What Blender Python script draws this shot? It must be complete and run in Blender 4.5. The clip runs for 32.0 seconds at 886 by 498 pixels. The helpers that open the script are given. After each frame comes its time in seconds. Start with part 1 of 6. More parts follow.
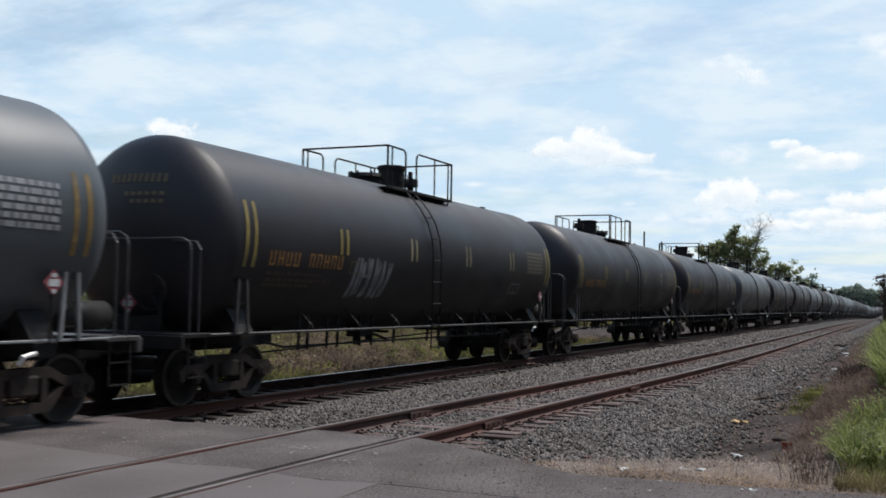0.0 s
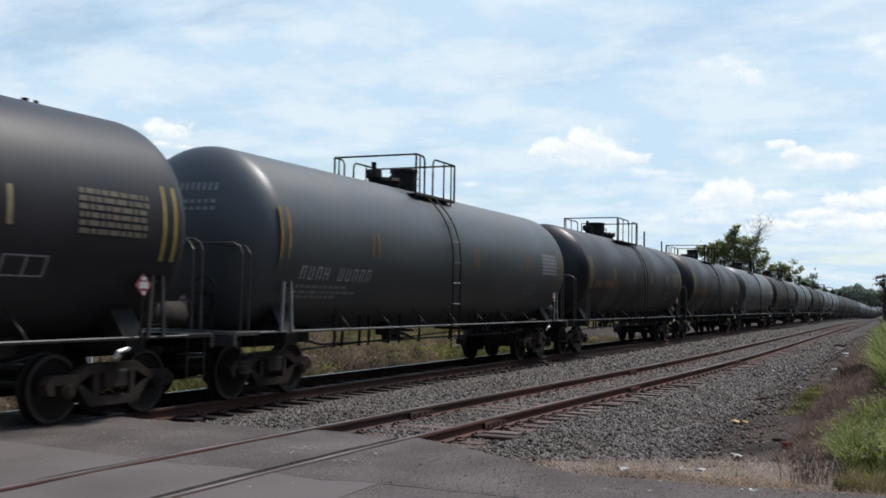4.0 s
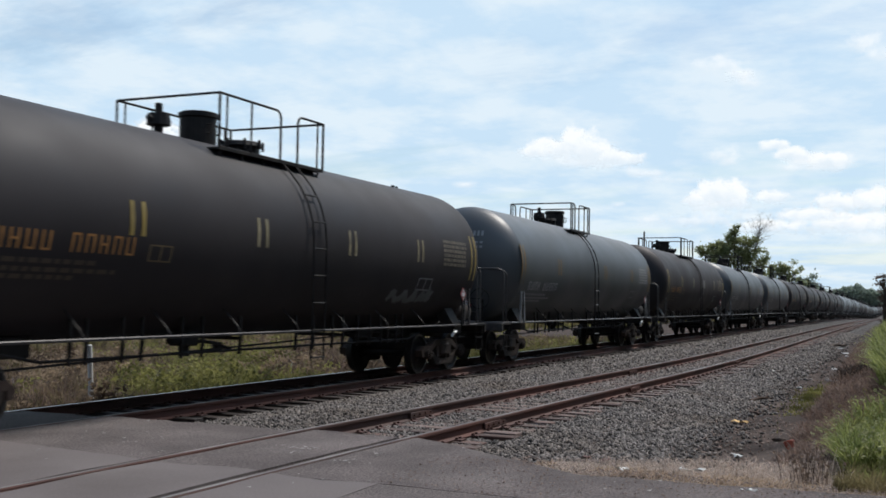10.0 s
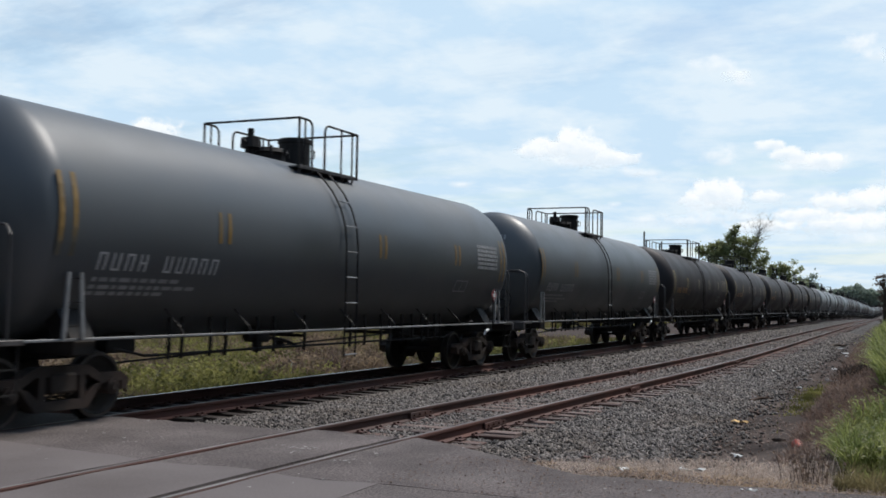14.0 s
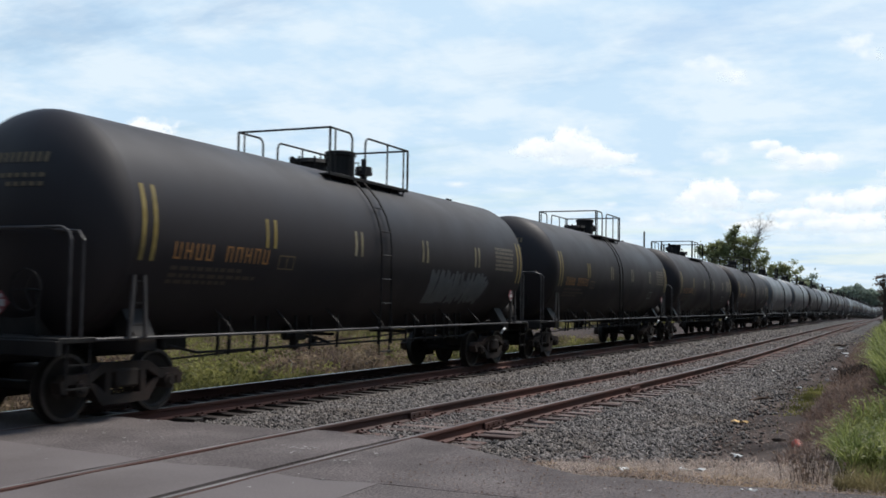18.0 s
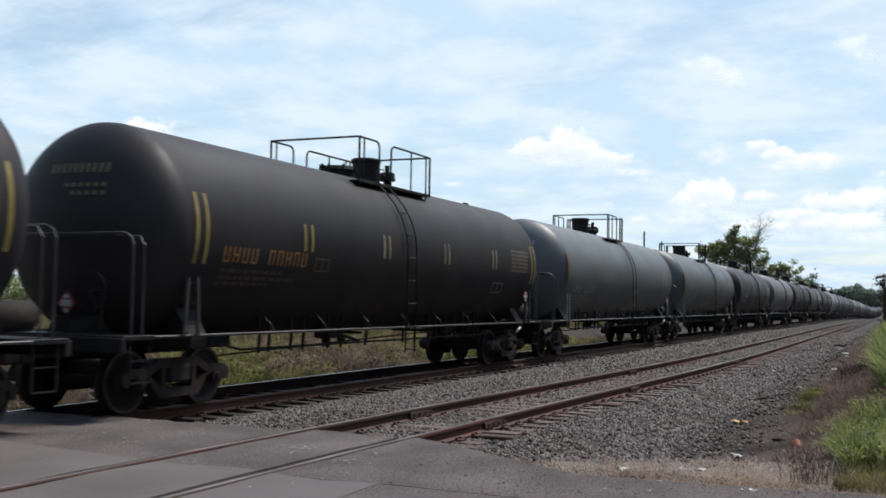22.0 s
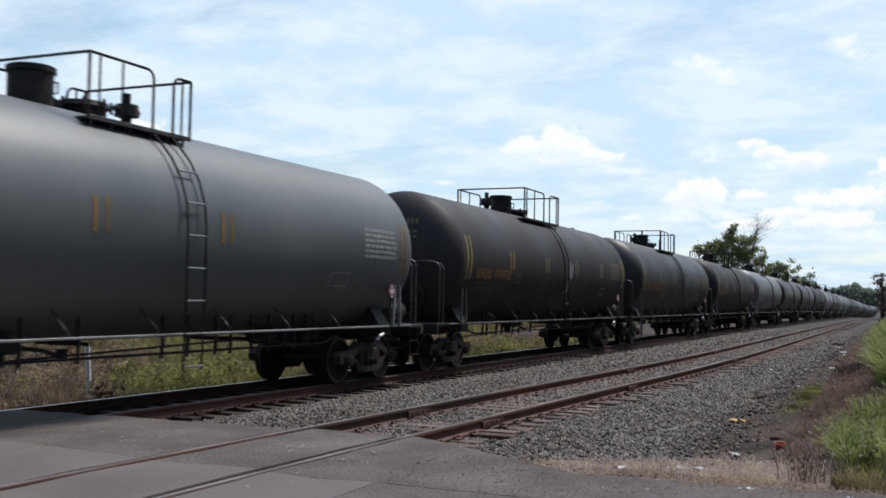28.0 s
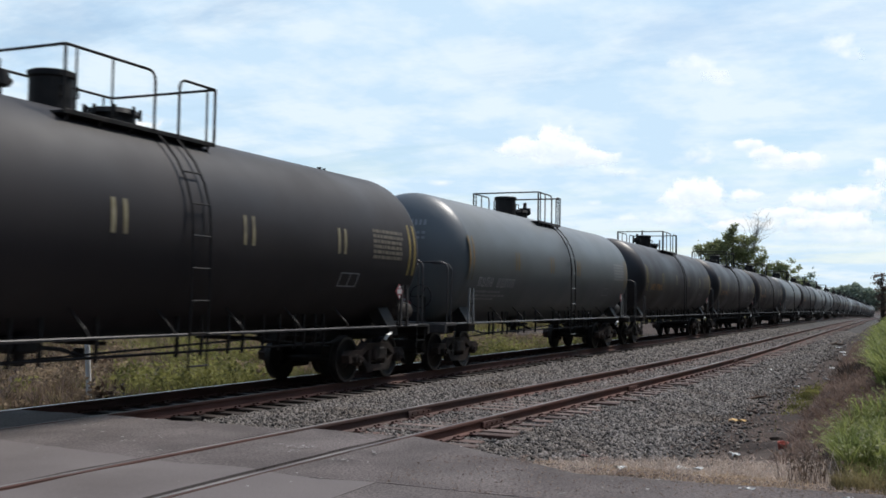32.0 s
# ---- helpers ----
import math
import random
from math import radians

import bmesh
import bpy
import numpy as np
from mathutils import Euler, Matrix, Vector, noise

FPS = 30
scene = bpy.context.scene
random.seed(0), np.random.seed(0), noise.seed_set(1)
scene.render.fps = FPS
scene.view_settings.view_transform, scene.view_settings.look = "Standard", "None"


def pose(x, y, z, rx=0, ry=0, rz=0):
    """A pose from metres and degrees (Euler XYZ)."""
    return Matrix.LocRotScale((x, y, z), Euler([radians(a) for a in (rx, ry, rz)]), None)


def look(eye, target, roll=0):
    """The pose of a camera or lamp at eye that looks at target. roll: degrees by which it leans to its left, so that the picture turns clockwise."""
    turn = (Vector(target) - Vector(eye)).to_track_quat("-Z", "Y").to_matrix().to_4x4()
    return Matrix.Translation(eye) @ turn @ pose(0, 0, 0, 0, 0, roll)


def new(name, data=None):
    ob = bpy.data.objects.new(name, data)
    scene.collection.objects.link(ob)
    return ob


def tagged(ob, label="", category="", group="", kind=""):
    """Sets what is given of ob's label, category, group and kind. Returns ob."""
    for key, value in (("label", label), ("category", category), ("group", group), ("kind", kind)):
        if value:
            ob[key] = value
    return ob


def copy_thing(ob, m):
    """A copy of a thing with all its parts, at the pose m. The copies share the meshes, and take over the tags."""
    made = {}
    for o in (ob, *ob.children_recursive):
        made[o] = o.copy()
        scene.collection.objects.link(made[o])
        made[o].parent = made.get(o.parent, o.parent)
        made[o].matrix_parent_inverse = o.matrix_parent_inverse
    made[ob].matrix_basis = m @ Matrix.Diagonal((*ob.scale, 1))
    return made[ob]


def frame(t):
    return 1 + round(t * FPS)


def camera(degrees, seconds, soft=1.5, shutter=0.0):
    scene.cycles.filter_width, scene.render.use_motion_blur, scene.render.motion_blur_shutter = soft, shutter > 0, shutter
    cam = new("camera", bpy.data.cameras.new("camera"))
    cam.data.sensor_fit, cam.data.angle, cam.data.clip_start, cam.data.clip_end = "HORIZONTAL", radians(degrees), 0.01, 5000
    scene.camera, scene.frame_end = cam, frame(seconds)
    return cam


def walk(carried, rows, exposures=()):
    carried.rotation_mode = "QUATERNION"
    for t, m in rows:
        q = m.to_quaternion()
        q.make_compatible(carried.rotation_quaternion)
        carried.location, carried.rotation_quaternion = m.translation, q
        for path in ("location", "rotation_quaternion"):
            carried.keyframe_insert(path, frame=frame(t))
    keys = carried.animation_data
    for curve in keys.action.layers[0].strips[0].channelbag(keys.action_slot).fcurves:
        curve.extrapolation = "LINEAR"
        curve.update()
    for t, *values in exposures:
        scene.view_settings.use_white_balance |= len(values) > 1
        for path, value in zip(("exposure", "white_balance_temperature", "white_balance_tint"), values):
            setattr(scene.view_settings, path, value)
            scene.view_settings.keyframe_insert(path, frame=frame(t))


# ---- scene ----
# camera on a tripod beside the crossing; X runs along the tracks, Y across them to the train, Z is 0 at the rail tops
cam = camera(46.72, 32.0, soft=1.65, shutter=0.16)
EYE = Vector((0.0, 0.0, 1.724))


def aim(yaw, pitch):
    a, b = radians(yaw), radians(pitch)
    return look(EYE, EYE + 10 * Vector((math.cos(a) * math.cos(b), math.sin(a) * math.cos(b), math.sin(b))), 0.97)


walk(cam, [(0.0, aim(24.177, 2.772)), (12.0, aim(24.177, 2.772)), (23.6, aim(24.177, 2.772)),
           (25.3, aim(24.05, 2.665)), (27.5, aim(24.06, 2.71)), (32.0, aim(24.07, 2.71))],
     exposures=[(0.0, 0.04), (14.0, 0.05), (18.0, 0.09), (32.0, 0.12)])

# ---- light ----
SUN_EL, SUN_AZ = 60.0, -28.0
world = bpy.data.worlds.new("sky")
scene.world = world
world.use_nodes = True
wn, wl = world.node_tree.nodes, world.node_tree.links
wn.clear()
sky = wn.new("ShaderNodeTexSky")
sky.sky_type, sky.sun_disc = "NISHITA", False
sky.sun_elevation, sky.sun_rotation = radians(SUN_EL), radians(90 - SUN_AZ)
sky.air_density, sky.dust_density, sky.ozone_density = 1.3, 0.3, 3.0
bg_sky, bg_veil, w_mix, w_out = wn.new("ShaderNodeBackground"), wn.new("ShaderNodeBackground"), wn.new("ShaderNodeMixShader"), wn.new("ShaderNodeOutputWorld")
bg_sky.inputs[1].default_value = 0.115
tc, sep, add = wn.new("ShaderNodeTexCoord"), wn.new("ShaderNodeSeparateXYZ"), wn.new("ShaderNodeMath")
wl.new(tc.outputs["Generated"], sep.inputs[0])
add.operation = "MAXIMUM"
wl.new(sep.outputs[2], add.inputs[0])
add.inputs[1].default_value = 0.0
lift = wn.new("ShaderNodeMath")
lift.operation = "ADD"
wl.new(add.outputs[0], lift.inputs[0])
lift.inputs[1].default_value = 0.14
planar = wn.new("ShaderNodeVectorMath")
planar.operation = "DIVIDE"
flat, up = wn.new("ShaderNodeCombineXYZ"), wn.new("ShaderNodeCombineXYZ")
wl.new(sep.outputs[0], flat.inputs[0])
wl.new(sep.outputs[1], flat.inputs[1])
for k in range(3):
    wl.new(lift.outputs[0], up.inputs[k])
wl.new(flat.outputs[0], planar.inputs[0])
wl.new(up.outputs[0], planar.inputs[1])
stretch = wn.new("ShaderNodeMapping")
stretch.inputs["Scale"].default_value = (1.25, 0.42, 1.0)
stretch.inputs["Rotation"].default_value = (0, 0, radians(24))
stretch.inputs["Location"].default_value = (3.1, 1.7, 0.0)
wl.new(planar.outputs[0], stretch.inputs[0])
veil = wn.new("ShaderNodeTexNoise")
veil.inputs["Scale"].default_value, veil.inputs["Detail"].default_value, veil.inputs["Roughness"].default_value = 1.5, 8, 0.6
veil.inputs["Distortion"].default_value = 0.5
wl.new(stretch.outputs[0], veil.inputs["Vector"])
veil_range = wn.new("ShaderNodeMapRange")
veil_range.interpolation_type = "SMOOTHSTEP"
for k, v in ((1, 0.32), (2, 0.52), (3, 0.42), (4, 0.96)):
    veil_range.inputs[k].default_value = v
wl.new(veil.outputs[0], veil_range.inputs[0])
curd, curd_range, tint = wn.new("ShaderNodeTexNoise"), wn.new("ShaderNodeMapRange"), wn.new("ShaderNodeMix")
curd.inputs["Scale"].default_value, curd.inputs["Detail"].default_value, curd.inputs["Roughness"].default_value = 3.4, 7, 0.58
wl.new(planar.outputs[0], curd.inputs["Vector"])
for k, v in ((1, 0.40), (2, 0.60)):
    curd_range.inputs[k].default_value = v
wl.new(curd.outputs[0], curd_range.inputs[0])
tint.data_type = "RGBA"
tint.inputs[6].default_value, tint.inputs[7].default_value = (0.61, 0.795, 0.97, 1), (0.785, 0.905, 1.0, 1)
wl.new(curd_range.outputs[0], tint.inputs[0])
wl.new(tint.outputs[2], bg_veil.inputs[0])
low = wn.new("ShaderNodeMapRange")
for k, v in ((1, 0.0), (2, 0.16), (3, 0.93), (4, 0.0)):
    low.inputs[k].default_value = v
wl.new(add.outputs[0], low.inputs[0])
clear = wn.new("ShaderNodeMapRange")
for k, v in ((1, 0.30), (2, 0.75), (3, 1.0), (4, 0.12)):
    clear.inputs[k].default_value = v
wl.new(add.outputs[0], clear.inputs[0])
thin_veil = wn.new("ShaderNodeMath")
thin_veil.operation = "MULTIPLY"
wl.new(veil_range.outputs[0], thin_veil.inputs[0])
wl.new(clear.outputs[0], thin_veil.inputs[1])
toward, glow = wn.new("ShaderNodeVectorMath"), wn.new("ShaderNodeMapRange")
toward.operation = "DOT_PRODUCT"
toward.inputs[1].default_value = (math.cos(radians(SUN_EL)) * math.cos(radians(SUN_AZ)), math.cos(radians(SUN_EL)) * math.sin(radians(SUN_AZ)), math.sin(radians(SUN_EL)))
wl.new(tc.outputs["Generated"], toward.inputs[0])
for k, v in ((1, -0.42), (2, 0.20), (3, 0.16), (4, 0.95)):
    glow.inputs[k].default_value = v
wl.new(toward.outputs["Value"], glow.inputs[0])
wl.new(glow.outputs[0], bg_veil.inputs[1])
thick = wn.new("ShaderNodeMath")
thick.operation = "MAXIMUM"
wl.new(low.outputs[0], thick.inputs[0])
wl.new(thin_veil.outputs[0], thick.inputs[1])
wl.new(thick.outputs[0], w_mix.inputs[0])
wl.new(sky.outputs[0], bg_sky.inputs[0])
wl.new(bg_sky.outputs[0], w_mix.inputs[1])
wl.new(bg_veil.outputs[0], w_mix.inputs[2])
wl.new(w_mix.outputs[0], w_out.inputs[0])

sun = new("sun", bpy.data.lights.new("sun", "SUN"))
sun.data.energy, sun.data.angle, sun.data.color = 3.4, radians(11), (1.0, 0.95, 0.88)
sa, se = radians(SUN_AZ), radians(SUN_EL)
sun.matrix_world = look(Vector((math.cos(sa) * math.cos(se), math.sin(sa) * math.cos(se), math.sin(se))) * 50, (0, 0, 0))

# ---- materials ----


def surface(name, c1, c2, rough=0.7, metal=0.0, scale=4.0, bump=0.2, bump_scale=30.0, stretch=(1, 1, 1), c3=None, big=0.6, rnd=0.0, island=0.0, spread=0.18, spec=0.5, speck=0.0, speck_scale=120.0):
    """Two-scale noise colour with fine relief; rnd varies it from object to object, island from piece to piece."""
    m = bpy.data.materials.new(name)
    m.use_nodes = True
    n, l = m.node_tree.nodes, m.node_tree.links
    b = n["Principled BSDF"]
    co, mp = n.new("ShaderNodeTexCoord"), n.new("ShaderNodeMapping")
    mp.inputs["Scale"].default_value = stretch
    l.new(co.outputs["Object"], mp.inputs[0])
    if rnd:
        info, sh = n.new("ShaderNodeObjectInfo"), n.new("ShaderNodeVectorMath")
        sh.operation = "SCALE"
        sh.inputs[0].default_value = (37.0, 11.0, 23.0)
        l.new(info.outputs["Random"], sh.inputs["Scale"])
        l.new(sh.outputs[0], mp.inputs["Location"])

    def noise_mix(sc, a, c, lo, hi):
        t, r, x = n.new("ShaderNodeTexNoise"), n.new("ShaderNodeMapRange"), n.new("ShaderNodeMix")
        t.inputs["Scale"].default_value, t.inputs["Detail"].default_value = sc, 7
        l.new(mp.outputs[0], t.inputs["Vector"])
        r.inputs[1].default_value, r.inputs[2].default_value = lo, hi
        l.new(t.outputs[0], r.inputs[0])
        x.data_type = "RGBA"
        l.new(r.outputs[0], x.inputs[0])
        for k, v in ((6, a), (7, c)):
            if hasattr(v, "is_linked"):
                l.new(v, x.inputs[k])
            else:
                x.inputs[k].default_value = (*v, 1)
        return x.outputs[2], r.outputs[0]

    col, fac = noise_mix(scale, c1, c2, 0.5 - spread, 0.5 + spread)
    if c3:
        col, _ = noise_mix(big, col, c3, 0.48, 0.68)
    if speck:
        st, sr, sv = n.new("ShaderNodeTexNoise"), n.new("ShaderNodeMapRange"), n.new("ShaderNodeHueSaturation")
        st.inputs["Scale"].default_value, st.inputs["Detail"].default_value = speck_scale, 3
        l.new(co.outputs["Object"], st.inputs["Vector"])
        for k, v in ((1, 0.3), (2, 0.7), (3, 1 - speck), (4, 1 + speck)):
            sr.inputs[k].default_value = v
        l.new(st.outputs[0], sr.inputs[0])
        l.new(sr.outputs[0], sv.inputs["Value"])
        l.new(col, sv.inputs["Color"])
        col = sv.outputs[0]
    if rnd or island:
        hs, rr = n.new("ShaderNodeHueSaturation"), n.new("ShaderNodeMapRange")
        a = rnd or island
        rr.inputs[3].default_value, rr.inputs[4].default_value = 1 - a, 1 + a
        if island:
            geo = n.new("ShaderNodeNewGeometry")
            l.new(geo.outputs["Random Per Island"], rr.inputs[0])
        else:
            l.new(info.outputs["Random"], rr.inputs[0])
        l.new(rr.outputs[0], hs.inputs["Value"])
        l.new(col, hs.inputs["Color"])
        col = hs.outputs[0]
    l.new(col, b.inputs["Base Color"])
    rg = n.new("ShaderNodeMapRange")
    rg.inputs[3].default_value, rg.inputs[4].default_value = max(0, rough - 0.1), min(1, rough + 0.1)
    l.new(fac, rg.inputs[0])
    l.new(rg.outputs[0], b.inputs["Roughness"])
    b.inputs["Metallic"].default_value = metal
    b.inputs["Specular IOR Level"].default_value = spec
    if bump:
        t, bp = n.new("ShaderNodeTexNoise"), n.new("ShaderNodeBump")
        t.inputs["Scale"].default_value, t.inputs["Detail"].default_value = bump_scale, 5
        l.new(co.outputs["Object"], t.inputs["Vector"])
        bp.inputs["Strength"].default_value, bp.inputs["Distance"].default_value = bump, 0.02
        l.new(t.outputs[0], bp.inputs["Height"])
        l.new(bp.outputs[0], b.inputs["Normal"])
    return m


def leafy(name, c1, c2, island=0.35, scale=0.5):
    m = surface(name, c1, c2, rough=0.6, scale=scale, bump=0, island=island, spread=0.11)
    n, l = m.node_tree.nodes, m.node_tree.links
    b = n["Principled BSDF"]
    b.inputs["Specular IOR Level"].default_value = 0.15
    tl, mx = n.new("ShaderNodeBsdfTranslucent"), n.new("ShaderNodeMixShader")
    l.new(b.inputs["Base Color"].links[0].from_socket, tl.inputs[0])
    mx.inputs[0].default_value = 0.5
    l.new(b.outputs[0], mx.inputs[1])
    l.new(tl.outputs[0], mx.inputs[2])
    l.new(mx.outputs[0], n["Material Output"].inputs[0])
    return m


M_BLACK = surface("black_tank_paint", (0.0118, 0.0109, 0.0151), (0.0147, 0.0136, 0.0184), 0.5, scale=0.9, bump=0.02, bump_scale=4, stretch=(0.6, 1, 0.5), c3=(0.0176, 0.0157, 0.0200), big=0.5, rnd=0.15, spec=0.55)
M_BROWNED = surface("browned_black_paint", (0.0201, 0.0175, 0.0196), (0.0244, 0.0217, 0.0241), 0.60, scale=0.9, bump=0.02, bump_scale=4, stretch=(0.6, 1, 0.5), c3=(0.0304, 0.0263, 0.0281), big=0.5, rnd=0.15, spec=0.36)
M_GREY = surface("grey_tank_paint", (0.0815, 0.0933, 0.1013), (0.0979, 0.1112, 0.1190), 0.48, scale=0.9, bump=0.02, bump_scale=4, stretch=(0.6, 1, 0.5), c3=(0.0749, 0.0833, 0.0875), big=0.5, rnd=0.12, spec=0.85)
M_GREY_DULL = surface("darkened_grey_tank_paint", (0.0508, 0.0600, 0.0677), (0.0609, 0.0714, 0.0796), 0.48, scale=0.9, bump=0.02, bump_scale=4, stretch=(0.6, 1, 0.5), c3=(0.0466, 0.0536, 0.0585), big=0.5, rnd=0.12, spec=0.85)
M_FRAME = surface("black_underframe", (0.0125, 0.0125, 0.0133), (0.0266, 0.0246, 0.0232), 0.6, scale=3, bump=0.15, bump_scale=20, c3=(0.0338, 0.0285, 0.0258), big=1.5, spec=0.22)
M_FRAME_GREY = surface("grey_frame_paint", (0.16, 0.17, 0.18), (0.25, 0.26, 0.27), 0.5, scale=3, bump=0.1, bump_scale=20, c3=(0.10, 0.095, 0.09), big=1.5)
M_TRUCK = surface("rusty_cast_truck", (0.0209, 0.0182, 0.0173), (0.0440, 0.0355, 0.0304), 0.75, scale=4, bump=0.3, bump_scale=25, c3=(0.0670, 0.0466, 0.0385), big=1.5, spec=0.25)
M_WHEEL = surface("steel_wheel", (0.0203, 0.0182, 0.0173), (0.0405, 0.0344, 0.0304), 0.55, 0.4, scale=6, bump=0.1, bump_scale=30)
M_TREAD = surface("bright_wheel_tread", (0.085, 0.080, 0.078), (0.13, 0.122, 0.118), 0.4, 0.6, scale=8, bump=0.05, bump_scale=30)
M_CAP = surface("bearing_cap_steel", (0.70, 0.70, 0.69), (0.8, 0.8, 0.78), 0.4, 0.1, scale=8, bump=0.05, bump_scale=30)
M_YELLOW = surface("yellow_reflective_tape", (0.2322, 0.1703, 0.0464), (0.3096, 0.2399, 0.0774), 0.5, scale=6, bump=0.05, bump_scale=40, c3=(0.1703, 0.1316, 0.0464), big=2)
M_FADED = surface("faded_yellow_tape", (0.1875, 0.1162, 0.0338), (0.2475, 0.1575, 0.0525), 0.5, scale=6, bump=0.05, bump_scale=40, c3=(0.0975, 0.0900, 0.0675), big=2)
M_ORANGE = surface("orange_lettering", (0.3268, 0.1548, 0.0473), (0.4300, 0.2150, 0.0688), 0.6, scale=6, bump=0.03, bump_scale=40)
M_DIM = surface("faded_lettering", (0.055, 0.042, 0.03), (0.08, 0.06, 0.042), 0.6, scale=6, bump=0.03, bump_scale=40)
M_OCHRE = surface("faded_ochre_lettering", (0.115, 0.085, 0.045), (0.17, 0.125, 0.065), 0.6, scale=6, bump=0.03, bump_scale=40)
M_CREAM = surface("worn_cream_tape", (0.2064, 0.1806, 0.1032), (0.2924, 0.2580, 0.1720), 0.5, scale=9, bump=0.05, bump_scale=40, c3=(0.1290, 0.1118, 0.0774), big=3)
M_TAN = surface("faded_tan_lettering", (0.1140, 0.1006, 0.0771), (0.1610, 0.1409, 0.1107), 0.6, scale=6, bump=0.03, bump_scale=40)
# lighter than the frame: sunlit highlights on bars and edges put into the colour
M_LIT_STEEL = surface("lit_steel", (0.045, 0.043, 0.045), (0.085, 0.080, 0.080), 0.5, 0.2, scale=5, bump=0.1, bump_scale=30)
M_WHITE = surface("white_lettering", (0.4050, 0.4140, 0.4230), (0.5400, 0.5400, 0.5400), 0.6, scale=6, bump=0.03, bump_scale=40)
M_DIMWHITE = surface("faded_white_lettering", (0.2363, 0.2450, 0.2538), (0.3063, 0.3150, 0.3237), 0.6, scale=6, bump=0.03, bump_scale=40)
M_GRAFFITI = surface("white_spray_paint", (0.2736, 0.2880, 0.3024), (0.3960, 0.4032, 0.4176), 0.7, scale=3, bump=0.03, bump_scale=40)
M_GRAFFITI_MID = surface("worn_white_spray_paint", (0.1350, 0.1425, 0.1500), (0.3150, 0.3225, 0.3375), 0.7, scale=5, bump=0.03, bump_scale=40)
M_GRAFFITI_GREY = surface("grey_spray_paint", (0.10, 0.11, 0.115), (0.17, 0.18, 0.185), 0.7, scale=2, bump=0.03, bump_scale=40)
M_RED = surface("red_placard_paint", (0.22, 0.05, 0.06), (0.30, 0.08, 0.09), 0.5, scale=5, bump=0.03, bump_scale=40)
M_RAIL = surface("rusty_rail", (0.0763, 0.0315, 0.0250), (0.1256, 0.0560, 0.0435), 0.75, 0.1, scale=3, bump=0.25, bump_scale=40, stretch=(0.4, 1, 1), c3=(0.0466, 0.0289, 0.0259), big=0.8)
M_RAILTOP = surface("dull_rail_head", (0.090, 0.076, 0.072), (0.125, 0.106, 0.100), 0.6, 0.1, scale=2, bump=0.1, bump_scale=40, stretch=(0.3, 1, 1), c3=(0.27, 0.255, 0.245), big=1.1)
# near main rail: the dark tank's reflection is painted in as a dull brown
M_RAILSHADED = surface("browned_rail_head", (0.085, 0.070, 0.063), (0.13, 0.11, 0.10), 0.6, 0.2, scale=2, bump=0.03, bump_scale=40, stretch=(0.3, 1, 1))
M_RAILSHINE = surface("polished_rail_head", (0.34, 0.32, 0.29), (0.46, 0.43, 0.40), 0.34, 1.0, scale=2, bump=0.02, bump_scale=40, stretch=(0.3, 1, 1))
M_TIE_DARK = surface("creosoted_tie_wood", (0.0260, 0.0200, 0.0175), (0.0546, 0.0413, 0.0350), 0.85, scale=5, bump=0.6, bump_scale=30, stretch=(6, 0.7, 3), c3=(0.0390, 0.0250, 0.0200), big=1.2, rnd=0.35)
M_TIE = surface("weathered_tie_wood", (0.0824, 0.0557, 0.0485), (0.1700, 0.1229, 0.1067), 0.9, scale=5, bump=0.6, bump_scale=30, stretch=(6, 0.7, 3), c3=(0.0876, 0.0432, 0.0320), big=1.2, rnd=0.4)
M_STONE = surface("grey_ballast_stone", (0.0818, 0.0716, 0.0655), (0.1628, 0.1441, 0.1336), 0.85, scale=20, bump=0.3, bump_scale=60, c3=(0.1003, 0.0823, 0.0697), big=0.8, island=0.85)
M_ASPHALT = surface("worn_asphalt", (0.0884, 0.0746, 0.0714), (0.1341, 0.1144, 0.1106), 0.92, scale=1.3, bump=0.6, bump_scale=60, c3=(0.1626, 0.1400, 0.1348), big=0.45, spread=0.12, speck=0.45, speck_scale=38, spec=0.2)
M_SLAB = surface("smooth_crossing_slab", (0.1300, 0.1123, 0.1090), (0.1593, 0.1398, 0.1349), 0.85, scale=0.9, bump=0.15, bump_scale=60, c3=(0.1153, 0.0985, 0.0934), big=0.5, spread=0.2, speck=0.10, speck_scale=50, spec=0.25)
M_DIRT = surface("verge_dirt", (0.047, 0.035, 0.030), (0.086, 0.064, 0.054), 0.95, scale=1.6, spec=0.1, bump=1.0, bump_scale=9, c3=(0.030, 0.023, 0.021), big=0.35, speck=0.6, speck_scale=22)
M_FILL = surface("flangeway_dirt", (0.060, 0.050, 0.046), (0.105, 0.088, 0.082), 0.95, scale=3, spec=0.1, bump=0.8, bump_scale=40, c3=(0.040, 0.034, 0.032), big=0.9)
M_GRASS = leafy("yellow_green_grass", (0.096, 0.096, 0.030), (0.311, 0.296, 0.100), 0.15, 1.1)
M_OLIVE = leafy("olive_grass", (0.074, 0.061, 0.031), (0.252, 0.207, 0.107), 0.15, 1.1)
M_DRY = leafy("dry_weeds", (0.0819, 0.0536, 0.0378), (0.3444, 0.2583, 0.1722), 0.15, 1.1)
M_STRAW = leafy("pale_straw", (0.3881, 0.3116, 0.2619), (0.5645, 0.4704, 0.4019), 0.3)
M_GOLD = leafy("golden_straw", (0.36, 0.265, 0.19), (0.50, 0.385, 0.28), 0.25)
M_FIELD = leafy("tan_field_grass", (0.20, 0.165, 0.075), (0.28, 0.235, 0.12), 0.2)
M_WEED = leafy("green_weed_leaves", (0.1707, 0.2080, 0.0660), (0.3162, 0.3447, 0.1250), 0.35, 2.0)
